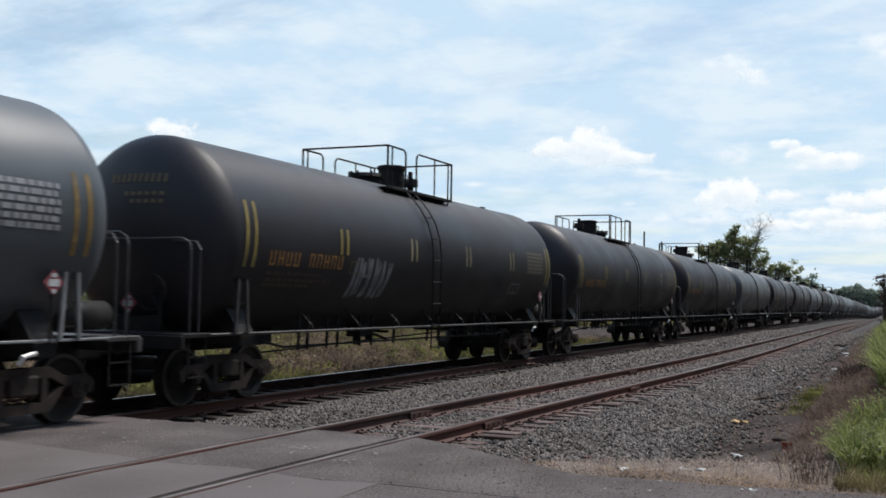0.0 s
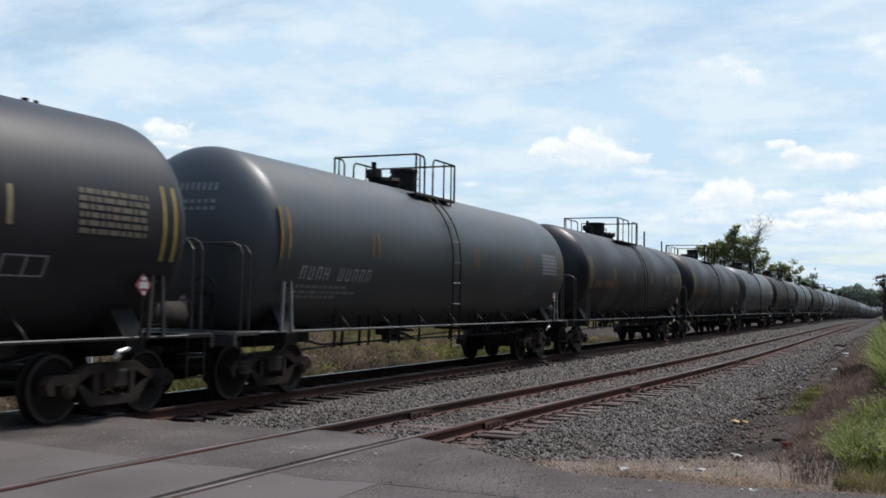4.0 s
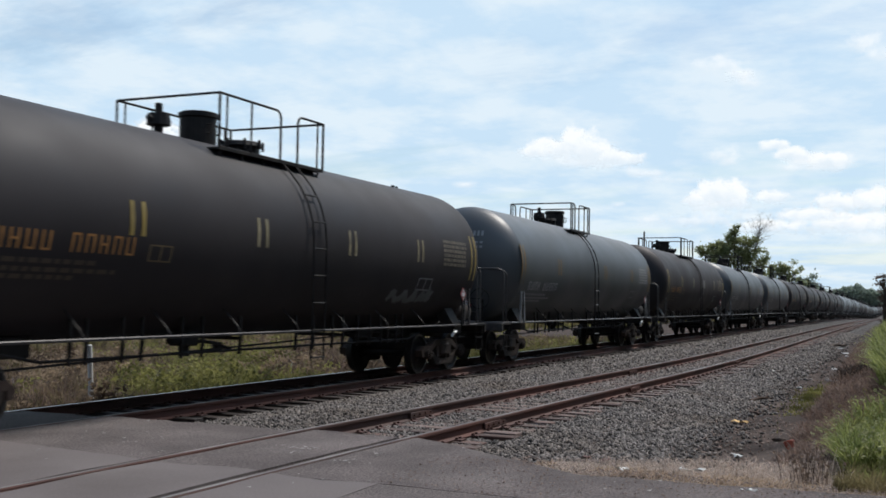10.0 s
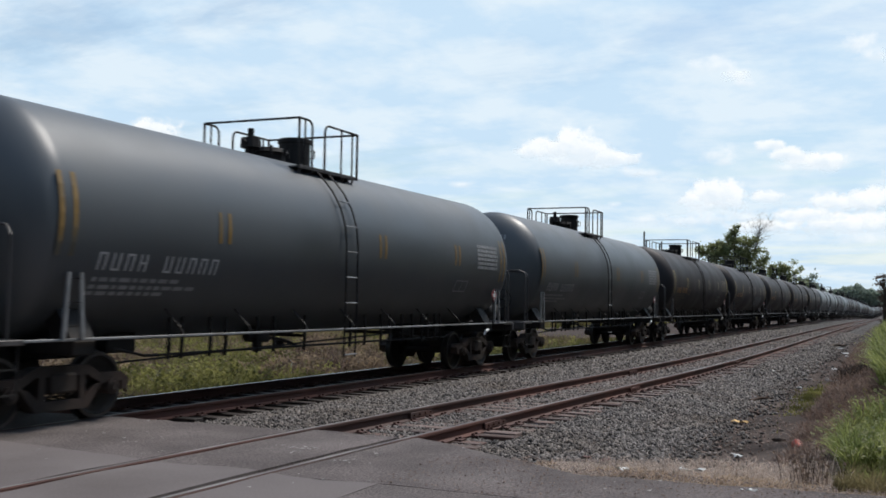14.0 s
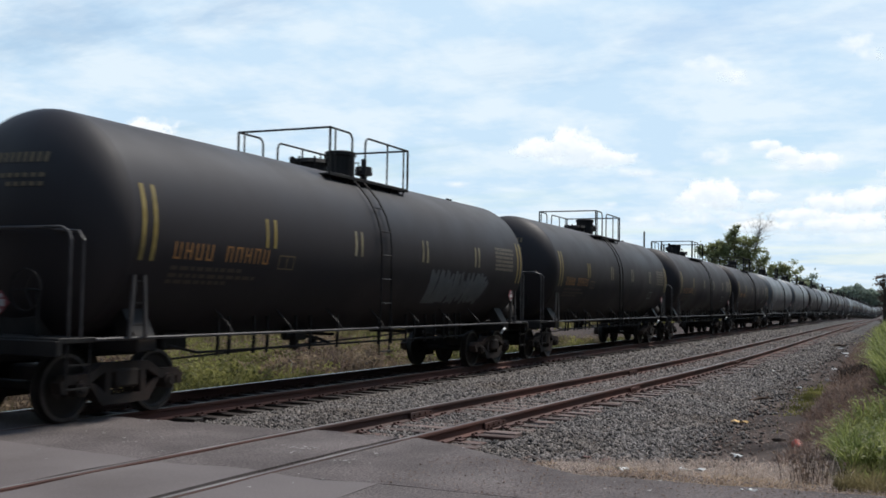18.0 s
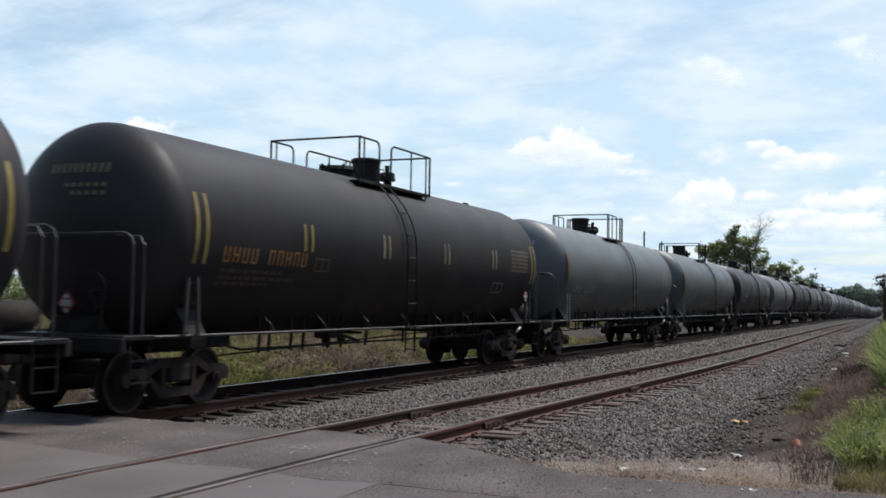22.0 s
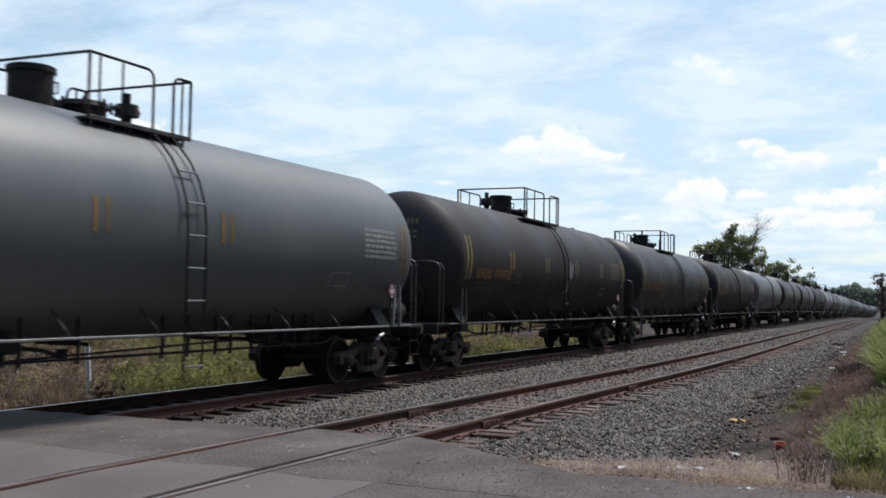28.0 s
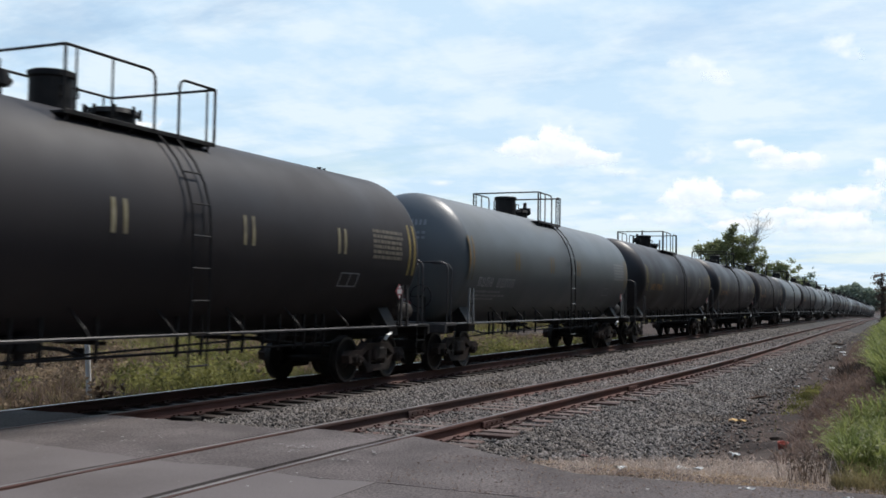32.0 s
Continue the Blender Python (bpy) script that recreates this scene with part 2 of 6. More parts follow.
M_SEED = leafy("pale_seed_heads", (0.30, 0.32, 0.16), (0.42, 0.42, 0.25), 0.2)
# tree leaves lightened beyond their own green for the haze before them
M_LEAF = leafy("tree_leaves", (0.2025, 0.2322, 0.1080), (0.3307, 0.3510, 0.1688), 0.3)
M_LEAF_DARK = leafy("dark_tree_leaves", (0.030, 0.037, 0.026), (0.054, 0.062, 0.044))
# haze of the distance is mixed into this pale leaf colour
M_LEAF_FAR = leafy("hazed_distant_leaves", (0.1702, 0.2178, 0.1802), (0.2703, 0.3150, 0.2503))
M_BARK = surface("bark", (0.07, 0.055, 0.045), (0.13, 0.11, 0.09), 0.9, scale=5, bump=0.6, bump_scale=25, stretch=(3, 3, 0.6))
M_TWIG = surface("pale_bare_twigs", (0.16, 0.15, 0.14), (0.24, 0.23, 0.22), 0.9, scale=5, bump=0.2, bump_scale=25)
M_BROWN = leafy("dead_brush", (0.135, 0.090, 0.072), (0.235, 0.17, 0.14))
M_STALK = leafy("dark_dead_stalks", (0.11, 0.080, 0.062), (0.20, 0.15, 0.12), 0.4, 6.0)
M_HEAP = leafy("dark_dead_brush", (0.035, 0.026, 0.022), (0.070, 0.052, 0.044), 0.4, 4.0)
M_PAPER = surface("white_paper", (0.6, 0.6, 0.58), (0.75, 0.75, 0.73), 0.8, scale=6, bump=0.3, bump_scale=30)
M_WOOD = surface("pale_wood_scrap", (0.60, 0.36, 0.12), (0.74, 0.52, 0.25), 0.8, scale=6, bump=0.3, bump_scale=30)
M_POST = surface("white_post_paint", (0.6, 0.6, 0.58), (0.75, 0.75, 0.73), 0.6, scale=6, bump=0.1, bump_scale=30)
M_CHIP = surface("pale_flakes", (0.20, 0.19, 0.18), (0.34, 0.33, 0.31), 0.9, scale=9, bump=0.1, bump_scale=40, island=0.5)
M_CUP = surface("red_plastic", (0.42, 0.085, 0.055), (0.52, 0.12, 0.08), 0.45, scale=8, bump=0.05, bump_scale=40)
M_CLOD = surface("brown_clods", (0.085, 0.060, 0.050), (0.17, 0.128, 0.108), 0.95, scale=6, bump=0.6, bump_scale=20, island=0.4)
M_POLE = surface("grey_pole_wood", (0.09, 0.08, 0.07), (0.16, 0.14, 0.12), 0.9, scale=6, bump=0.3, bump_scale=30, stretch=(3, 3, 0.5))


def dusty_edge(m, colour, x0, x1):
    """Pale road dust over the dirt, thinning out between x1 and x0 with a ragged edge."""
    n, l = m.node_tree.nodes, m.node_tree.links
    b = n["Principled BSDF"]
    co, sp, t, ad, r, x = n.new("ShaderNodeTexCoord"), n.new("ShaderNodeSeparateXYZ"), n.new("ShaderNodeTexNoise"), n.new("ShaderNodeMath"), n.new("ShaderNodeMapRange"), n.new("ShaderNodeMix")
    l.new(co.outputs["Object"], sp.inputs[0])
    t.inputs["Scale"].default_value, t.inputs["Detail"].default_value = 1.3, 6
    l.new(co.outputs["Object"], t.inputs["Vector"])
    ad.operation = "MULTIPLY_ADD"
    l.new(t.outputs[0], ad.inputs[0])
    ad.inputs[1].default_value = -3.0
    l.new(sp.outputs[0], ad.inputs[2])
    r.inputs[1].default_value, r.inputs[2].default_value, r.inputs[3].default_value, r.inputs[4].default_value = x0 - 1.5, x1 - 1.5, 0.0, 0.9
    l.new(ad.outputs[0], r.inputs[0])
    x.data_type = "RGBA"
    l.new(r.outputs[0], x.inputs[0])
    l.new(b.inputs["Base Color"].links[0].from_socket, x.inputs[6])
    x.inputs[7].default_value = (*colour, 1)
    l.new(x.outputs[2], b.inputs["Base Color"])


dusty_edge(M_DIRT, (0.205, 0.168, 0.145), 14.7, 13.0)


def gravel_material():
    m = surface("gravel_bed", (0.0435, 0.0382, 0.0359), (0.0763, 0.0681, 0.0640), 0.95, scale=9, bump=0, c3=(0.0533, 0.0448, 0.0382), big=0.4)
    n, l = m.node_tree.nodes, m.node_tree.links
    b = n["Principled BSDF"]
    co, vo, bp = n.new("ShaderNodeTexCoord"), n.new("ShaderNodeTexVoronoi"), n.new("ShaderNodeBump")
    vo.inputs["Scale"].default_value = 17
    l.new(co.outputs["Object"], vo.inputs["Vector"])
    bp.inputs["Strength"].default_value, bp.inputs["Distance"].default_value = 1.0, 0.05
    bp.invert = True
    l.new(vo.outputs["Distance"], bp.inputs["Height"])
    l.new(bp.outputs[0], b.inputs["Normal"])
    hs, rr = n.new("ShaderNodeHueSaturation"), n.new("ShaderNodeMapRange")
    rr.inputs[3].default_value, rr.inputs[4].default_value = 0.45, 1.5
    sp = n.new("ShaderNodeSeparateColor")
    l.new(vo.outputs["Color"], sp.inputs[0])
    l.new(sp.outputs[0], rr.inputs[0])
    l.new(rr.outputs[0], hs.inputs["Value"])
    old = b.inputs["Base Color"].links[0].from_socket
    l.new(old, hs.inputs["Color"])
    l.new(hs.outputs[0], b.inputs["Base Color"])
    return m


M_GRAVEL = gravel_material()

# ---- building helpers ----


def part(name, bm, material, parent=None, label="", smooth=False):
    """Links a bmesh as one mesh object, under a thing or a part if one is given."""
    me = bpy.data.meshes.new(name)
    bm.to_mesh(me)
    bm.free()
    me.materials.append(material)
    if smooth:
        for p in me.polygons:
            p.use_smooth = True
    ob = new(name, me)
    ob.parent = parent
    if label:
        ob["label"] = label
    return ob


def sheet(name, verts, faces, material, parent=None, smooth=False):
    me = bpy.data.meshes.new(name)
    me.from_pydata([tuple(v) for v in verts], [], [tuple(f) for f in faces])
    me.materials.append(material)
    if smooth:
        for p in me.polygons:
            p.use_smooth = True
    ob = new(name, me)
    ob.parent = parent
    return ob


def soup(name, verts, faces, material, parent=None, smooth=False):
    """A large mesh from arrays: verts (n, 3) and faces (m, k)."""
    verts, faces = np.asarray(verts, np.float32), np.asarray(faces, np.int32)
    me = bpy.data.meshes.new(name)
    k = faces.shape[1]
    me.vertices.add(len(verts))
    me.vertices.foreach_set("co", verts.ravel())
    me.loops.add(faces.size)
    me.loops.foreach_set("vertex_index", faces.ravel())
    me.polygons.add(len(faces))
    me.polygons.foreach_set("loop_start", np.arange(0, faces.size, k, dtype=np.int32))
    me.polygons.foreach_set("loop_total", np.full(len(faces), k, np.int32))
    me.update(calc_edges=True)
    me.materials.append(material)
    if smooth:
        me.polygons.foreach_set("use_smooth", np.ones(len(faces), bool))
    ob = new(name, me)
    ob.parent = parent
    return ob


def box(bm, x0, x1, y0, y1, z0, z1, bevel=0.0):
    r = bmesh.ops.create_cube(bm, size=1.0)
    for v in r["verts"]:
        v.co = Vector(((x0 + x1) / 2 + v.co.x * (x1 - x0), (y0 + y1) / 2 + v.co.y * (y1 - y0), (z0 + z1) / 2 + v.co.z * (z1 - z0)))
    if bevel:
        es = list({e for v in r["verts"] for e in v.link_edges})
        bmesh.ops.bevel(bm, geom=es, offset=bevel, segments=1, affect="EDGES")


def tube(bm, pts, r, n=6, caps=True):
    """A round bar along a line of points; r may be one radius or one for each point."""
    pts = [Vector(p) for p in pts]
    rs = r if isinstance(r, (list, tuple)) else [r] * len(pts)
    rings = []
    for i, p in enumerate(pts):
        d = (pts[min(i + 1, len(pts) - 1)] - pts[max(i - 1, 0)]).normalized()
        a = d.orthogonal().normalized() if i == 0 else (a - d * a.dot(d)).normalized()
        b = d.cross(a)
        rings.append([bm.verts.new(p + rs[i] * (math.cos(2 * math.pi * k / n) * a + math.sin(2 * math.pi * k / n) * b)) for k in range(n)])
    for u, w in zip(rings, rings[1:]):
        for k in range(n):
            bm.faces.new((u[k], u[(k + 1) % n], w[(k + 1) % n], w[k]))
    if caps:
        bm.faces.new(rings[0][::-1])
        bm.faces.new(rings[-1])


def disc_y(bm, x, y0, y1, z, r, n=24):
    """A round drum whose axis runs along Y."""
    tube(bm, [(x, y0, z), (x, y1, z)], r, n)


def fall(x):
    """Height of the line along the track: it drops gently with distance."""
    return -0.189 * (min(max(x, 0.0), 400.0) / 100) ** 2


def slope(x):
    return -0.378 * x / 1e4 if 0 < x < 400 else 0.0


MAIN_Y, HALF = 10.99, 0.7525


def siding_y(x):
    return 5.36 + 1.25 / (1 + math.exp((min(max(x, -40.0), 150.0) - 20.5) / 6.5))


def main_y(x):
    return MAIN_Y


# ---- ground ----
def verge(x, y):
    """Height of the ground beside the line."""
    z = -0.30
    if x < 13:
        z = -0.30 + 0.24 * min(1.0, (13 - x) / 2.4)
    foot = 1.45 + 0.008 * min(max(x - 12, 0.0), 60) + 0.2 * noise.noise((x * 0.6, 8.0, 0.0))
    if y < foot and x > 11:
        z += (min(0.75, (foot - y) * 0.36) + 0.05 * noise.noise((x * 1.6, y * 1.6, 2.0))) * min(1.0, (x - 11) / 3.5)
    if y > 12:
        z = -0.62 + 0.25 * max(0.0, 1 - abs(y - 12) / 3)
    return z


def build_ground():
    xs = sorted(set([-600, -300, -120, -60, -30, -15, -8] + [i * 0.5 for i in range(-10, 81)] + [40 + 4 * i for i in range(1, 40)] + [200 + 25 * i for i in range(1, 25)] + [1000, 1400, 2000, 3500]))
    ys = sorted(set([-3000, -1200, -500, -200, -90, -40, -20] + [i * 0.6 for i in range(-20, 41)] + [25 + 4 * i for i in range(1, 20)] + [130, 200, 350, 700, 1400, 3000]))
    vs, fs = [], []
    for x in xs:
        for y in ys:
            road = -4.6 < x < 9.6
            z = verge(x, y) + fall(x) + 0.05 * noise.noise((x * 0.6, y * 0.6, 3.0))
            if road and -60 < y < 60:
                z = min(z, -0.28)
            if x > 9 and 2.4 < y < 14:
                z = min(z, -0.42 + fall(x))
            vs.append((x, y, z))
    k = len(ys)
    for i in range(len(xs) - 1):
        for j in range(k - 1):
            a = i * k + j
            fs.append((a, a + k, a + k + 1, a + 1))
    ob = sheet("ground", vs, fs, M_DIRT, smooth=True)
    tagged(ob, "brown dirt ground with scattered dry plant litter", "ground", kind="structure")


def bed_height(x, y):
    """Top of the ballast: shoulders at both sides, flat between."""
    toe = 2.35 + 0.012 * min(max(x - 13, 0), 90) + 0.25 * noise.noise((x * 0.5, 1.0, 0.0))
    s = siding_y(x)
    top = -0.19
    if y < s - 1.45:
        t = (y - toe) / max(0.3, s - 1.45 - toe)
        return -0.34 + (top + 0.34) * min(1, max(-0.6, t)) ** (1 if t < 0 else 0.8)
    if y > 12.6:
        return top - 0.33 * (y - 12.6)
    if abs(y - MAIN_Y) < 1.55:
        return -0.27
    mid = (s + HALF + MAIN_Y - HALF) / 2
    return top - (0.036 if -1.45 < y - s < -HALF else 0.006 if abs(y - s) < 1.45 else 0.0) + 0.05 * max(0.0, 1 - abs(y - mid) / 1.2)


def build_bed():
    for x0, xe, name in ((11.3, 640.0, "ballast_bed"), (-400.0, -4.4, "ballast_bed")):
        xs = []
        x = x0
        while x < xe:
            xs.append(x)
            x += 0.25 if 5 < x < 40 else 1.5 if 0 < x < 110 else 12
        ys = [1.6 + 0.2 * i for i in range(63)]
        vs = [(x, y, bed_height(x, y) + fall(x) + 0.018 * noise.noise((x * 4, y * 4, 0))) for x in xs for y in ys]
        k = len(ys)
        fs = [(i * k + j, (i + 1) * k + j, (i + 1) * k + j + 1, i * k + j + 1) for i in range(len(xs) - 1) for j in range(k - 1)]
        tagged(sheet(name, vs, fs, M_GRAVEL), "grey crushed-stone ballast under the rails", "ballast", kind="structure")


def build_stones():
    """Loose stones on the bed where it lies closest, as one scatter."""
    rng = np.random.default_rng(5)
    pts, size = [], []
    for x0, x1, per, s in ((11.35, 18, 540, 0.033), (18, 28, 380, 0.037), (28, 46, 150, 0.046), (46, 84, 55, 0.062)):
        n = int((x1 - x0) * 11.5 * per)
        px, py = rng.uniform(x0, x1, n), rng.uniform(1.3, 12.8, n)
        tie_gap = np.array([abs(b - siding_y(a)) for a, b in zip(px, py)])
        keep = (np.abs(py - MAIN_Y) > 1.5) & ((tie_gap > 1.3) | (np.abs((px - 11.75 + 0.265) % 0.53 - 0.265) > 0.14) | (rng.random(n) < np.where(py - np.array([siding_y(a) for a in px]) < -HALF, 0.30, 0.45))) & ((py > 2.58 + 0.5 * rng.random(n)) | (rng.random(n) < 0.20 * np.clip((py - 1.3 - 0.008 * (px - 12)) / 1.3, 0, 1) ** 2)) & ((px > 12.6) | (py > 3.3) | (rng.random(n) < 0.2))
        px, py = px[keep], py[keep]
        pz = np.array([max(bed_height(a, b), verge(a, b) if b < 2.6 else -9) + fall(a) for a, b in zip(px, py)])
        pts.append(np.stack([px, py, pz], 1))
        size.append(rng.uniform(0.55, 1.5, len(px)) * s)
    pts, size = np.concatenate(pts), np.concatenate(size)
    base = np.array([(1, 0, 0), (-1, 0, 0), (0, 1, 0), (0, -1, 0), (0, 0, 1), (0, 0, -1)], float)
    tri = np.array([(0, 2, 4), (2, 1, 4), (1, 3, 4), (3, 0, 4), (2, 0, 5), (1, 2, 5), (3, 1, 5), (0, 3, 5)])
    n = len(pts)
    v = base[None] * rng.uniform(0.6, 1.25, (n, 6, 1)) + rng.normal(0, 0.16, (n, 6, 3))
    ang = rng.uniform(0, 6.28, n)
    tilt = rng.uniform(0, 1.2, n)
    c, s = np.cos(ang)[:, None], np.sin(ang)[:, None]
    v[:, :, 2] *= 0.75
    y2 = v[:, :, 1] * np.cos(tilt)[:, None] - v[:, :, 2] * np.sin(tilt)[:, None]
    z2 = v[:, :, 1] * np.sin(tilt)[:, None] + v[:, :, 2] * np.cos(tilt)[:, None]
    x2 = v[:, :, 0] * c - y2 * s
    y3 = v[:, :, 0] * s + y2 * c
    v = np.stack([x2, y3, z2], 2) * size[:, None, None] + (pts + [0, 0, 0.012])[:, None]
    f = tri[None] + 6 * np.arange(n)[:, None, None]
    tagged(soup("ballast_stones", v.reshape(-1, 3), f.reshape(-1, 3), M_STONE), "loose grey ballast stones beside the rails", "stones", kind="stuff")


# ---- tracks ----
RAIL_SECTION = [(-0.068, -0.172), (0.068, -0.172), (0.066, -0.158), (0.013, -0.138), (0.010, -0.050), (0.036, -0.038), (0.036, -0.008), (0.028, 0.0), (-0.028, 0.0), (-0.036, -0.008), (-0.036, -0.038), (-0.010, -0.050), (-0.013, -0.138), (-0.066, -0.158)]


def rail_points(line, side, xs):
    return [(x, line(x) + side * HALF, fall(x)) for x in xs]


def build_rail(line, side, parent, head):
    xs = [-300, -100, -40, -10] + [i * 2.0 for i in range(0, 60)] + [120 + 15 * i for i in range(0, 34)] + [640]
    vs, fs = [], []
    k = len(RAIL_SECTION)
    for x, y, z in rail_points(line, side, xs):
        vs += [(x, y + a, z + b) for a, b in RAIL_SECTION]
    for i in range(len(xs) - 1):
        for j in range(k):
            fs.append((i * k + j, i * k + (j + 1) % k, (i + 1) * k + (j + 1) % k, (i + 1) * k + j))
    ob = sheet("rail", vs, fs, M_RAIL, parent)
    vs2, fs2 = [], []
    for x, y, z in rail_points(line, side, xs):
        vs2 += [(x, y - 0.027, z + 0.0035), (x, y + 0.027, z + 0.0035)]
    for i in range(len(xs) - 1):
        a = 2 * i
        fs2.append((a, a + 2, a + 3, a + 1))
    sheet("rail_head", vs2, fs2, head, ob)
    return ob


def joint_bar(x, line, side, parent):
    bm = bmesh.new()
    for s in (-1, 1):
        box(bm, x - 0.42, x + 0.42, line(x) + side * HALF + s * 0.03 - 0.012, line(x) + side * HALF + s * 0.03 + 0.012, -0.135 + fall(x), -0.048 + fall(x), 0.006)
        for k in range(4):
            disc_y(bm, x - 0.3 + 0.2 * k, line(x) + side * HALF + s * 0.03, line(x) + side * HALF + s * 0.065, -0.09 + fall(x), 0.017, 6)
    part("joint_bar", bm, M_RAIL, parent)


def build_track(name, line, head, label, depth, wood):
    track = tagged(new(name), label, "railway track", kind="structure")
    rails = [build_rail(line, s, track, h) for s, h in zip((-1, 1), head)]
    bm = bmesh.new()
    box(bm, -0.115, 0.115, -1.28, 1.28, -0.17, 0.0, 0.008)
    me = bpy.data.meshes.new("tie")
    for v in bm.verts:
        v.co += Vector((0.012 * math.sin(v.co.y * 9), 0, 0.006 * math.sin(v.co.y * 7)))
    bm.to_mesh(me)
    bm.free()
    me.materials.append(wood)
    rng = random.Random(len(name))
    for i in range(240):
        x = 11.75 + 0.53 * i
        ob = new("tie", me)
        ob.parent = track
        loose = 2.6 if line is siding_y else 1.0
        ob.matrix_basis = pose(x + rng.uniform(-0.04, 0.04), line(x) + loose * rng.uniform(-0.07, 0.07), depth + fall(x) + rng.uniform(-0.016, 0.010), rng.uniform(-0.5, 0.5), 0, loose * rng.uniform(-1.5, 1.5))
    plates = bmesh.new()
    box(plates, -0.09, 0.09, -0.17, 0.17, -0.012, 0.006, 0.004)
    for sx in (-0.06, 0.06):
        for sy in (-0.09, 0.09):
            box(plates, sx - 0.012, sx + 0.012, sy - 0.02, sy + 0.02, 0.0, 0.03)
    pm = bpy.data.meshes.new("tie_plate")
    plates.to_mesh(pm)
    plates.free()
    pm.materials.append(M_RAIL)
    for i in range(44):
        x = 11.75 + 0.53 * i
        for s in (-1, 1):
            ob = new("tie_plate", pm)
            ob.parent = track
            ob.matrix_basis = pose(x, line(x) + s * HALF, depth + 0.004 + fall(x))
    return rails


# ---- crossing ----
def strip(name, edge0, edge1, end, x0=-4.5, top=0.0, ny=4, label="worn grey asphalt road between the rails", mat=M_ASPHALT):
    """A slab of paving between two edges given as functions of x, with a ragged end."""
    nx = 60
    vs, fs = [], []
    for i in range(nx + 1):
        for j in range(ny + 1):
            t = j / ny
            yy = edge0(11) * (1 - t) + edge1(11) * t
            start = x0(yy) if callable(x0) else x0
            x = start + (end(yy) - start) * i / nx
            y = edge0(x) * (1 - t) + edge1(x) * t
            z = top + 0.012 * noise.noise((x * 1.1, y * 1.1, 7.0)) - 0.004
            vs.append((x, y, z))
    k = ny + 1
    n = len(vs)
    vs += [(x, y, z - 0.24) for x, y, z in vs]
    for i in range(nx):
        for j in range(ny):
            a = i * k + j
            fs.append((a, a + k, a + k + 1, a + 1))
    for i in range(nx):
        for j in (0, ny):
            a = i * k + j
            fs.append((a, a + k, a + k + n, a + n) if j else (a + n, a + k + n, a + k, a))
    for j in range(ny):
        a = nx * k + j
        fs.append((a, a + n, a + n + 1, a + 1))
        fs.append((j + 1, j + 1 + n, j + n, j))
    return tagged(sheet(name, vs, fs, mat, smooth=False), label, "road", kind="structure")


def build_crossing():
    def jag(base, amp):
        return lambda y: base + amp * noise.noise((y * 1.7, 4.0, 0.0)) + 0.5 * amp * noise.noise((y * 6, 1.0, 0.0))
    sn, sf = (lambda x: siding_y(x) - HALF), (lambda x: siding_y(x) + HALF)
    mn, mf = (lambda x: MAIN_Y - HALF), (lambda x: MAIN_Y + HALF)

    def road_end(y):
        pts = [(-60, 9.9), (-3, 10.2), (0.0, 10.3), (1.0, 10.15), (2.2, 10.05), (3.0, 9.95), (3.5, 10.3), (4.1, 10.75), (4.8, 11.2), (5.6, 11.6)]
        for (a, u), (b, w) in zip(pts, pts[1:]):
            if y <= b:
                return u + (w - u) * (y - a) / (b - a) + 0.12 * noise.noise((y * 1.3, 2.0, 0.0)) + 0.05 * noise.noise((y * 5, 2.0, 0.0))
        return 11.6
    def seam(y):
        return 8.55 + 0.16 * noise.noise((y * 0.9, 6.0, 0.0)) + 0.05 * noise.noise((y * 5.0, 6.0, 0.0))

    def joint(y):
        return seam(y) + 0.008
    grey = "smooth light grey crossing slab between the rails"
    strip("road", lambda x: -60.0, lambda x: sn(x) - 0.075, road_end, x0=joint, ny=150, label="worn dark asphalt road leading to the level crossing")
    strip("road", lambda x: -60.0, lambda x: 4.45, seam, ny=60, label="worn dark asphalt road leading to the level crossing")
    strip("crossing_slab", lambda x: 4.455, lambda x: sn(x) - 0.075, seam, top=0.003, ny=4, label="smooth light grey crossing slab beside the rail", mat=M_SLAB)
    strip("crossing_slab", lambda x: sn(x) + 0.14, lambda x: sf(x) - 0.14, seam, top=0.003, ny=8, label=grey, mat=M_SLAB)
    strip("crossing_panel", lambda x: sn(x) + 0.14, lambda x: sf(x) - 0.14, jag(11.55, 0.1), x0=joint, ny=8)
    strip("crossing_slab", lambda x: sf(x) + 0.075, lambda x: mn(x) - 0.045, lambda y: seam(y) + 0.12 * (y - 7), top=0.003, ny=16, label=grey, mat=M_SLAB)
    strip("crossing_panel", lambda x: sf(x) + 0.075, lambda x: mn(x) - 0.045, jag(11.35, 0.2), x0=lambda y: joint(y) + 0.12 * (y - 7), ny=16)
    # dirt packed into the flangeways beside the siding rails
    for a, b in ((lambda x: sn(x) + 0.037, lambda x: sn(x) + 0.139), (lambda x: sn(x) - 0.074, lambda x: sn(x) - 0.037), (lambda x: sf(x) - 0.139, lambda x: sf(x) - 0.037), (lambda x: sf(x) + 0.037, lambda x: sf(x) + 0.074)):
        strip("flangeway_fill", a, b, lambda y: 11.2, top=-0.022, ny=2, label="dirt packed beside the rail in the crossing", mat=M_FILL)
    strip("crossing_panel", lambda x: mn(x) + 0.10, lambda x: mf(x) - 0.10, jag(11.2, 0.1), ny=8)
    strip("road", lambda x: mf(x) + 0.045, lambda x: 13.6, jag(9.4, 0.1), ny=6)


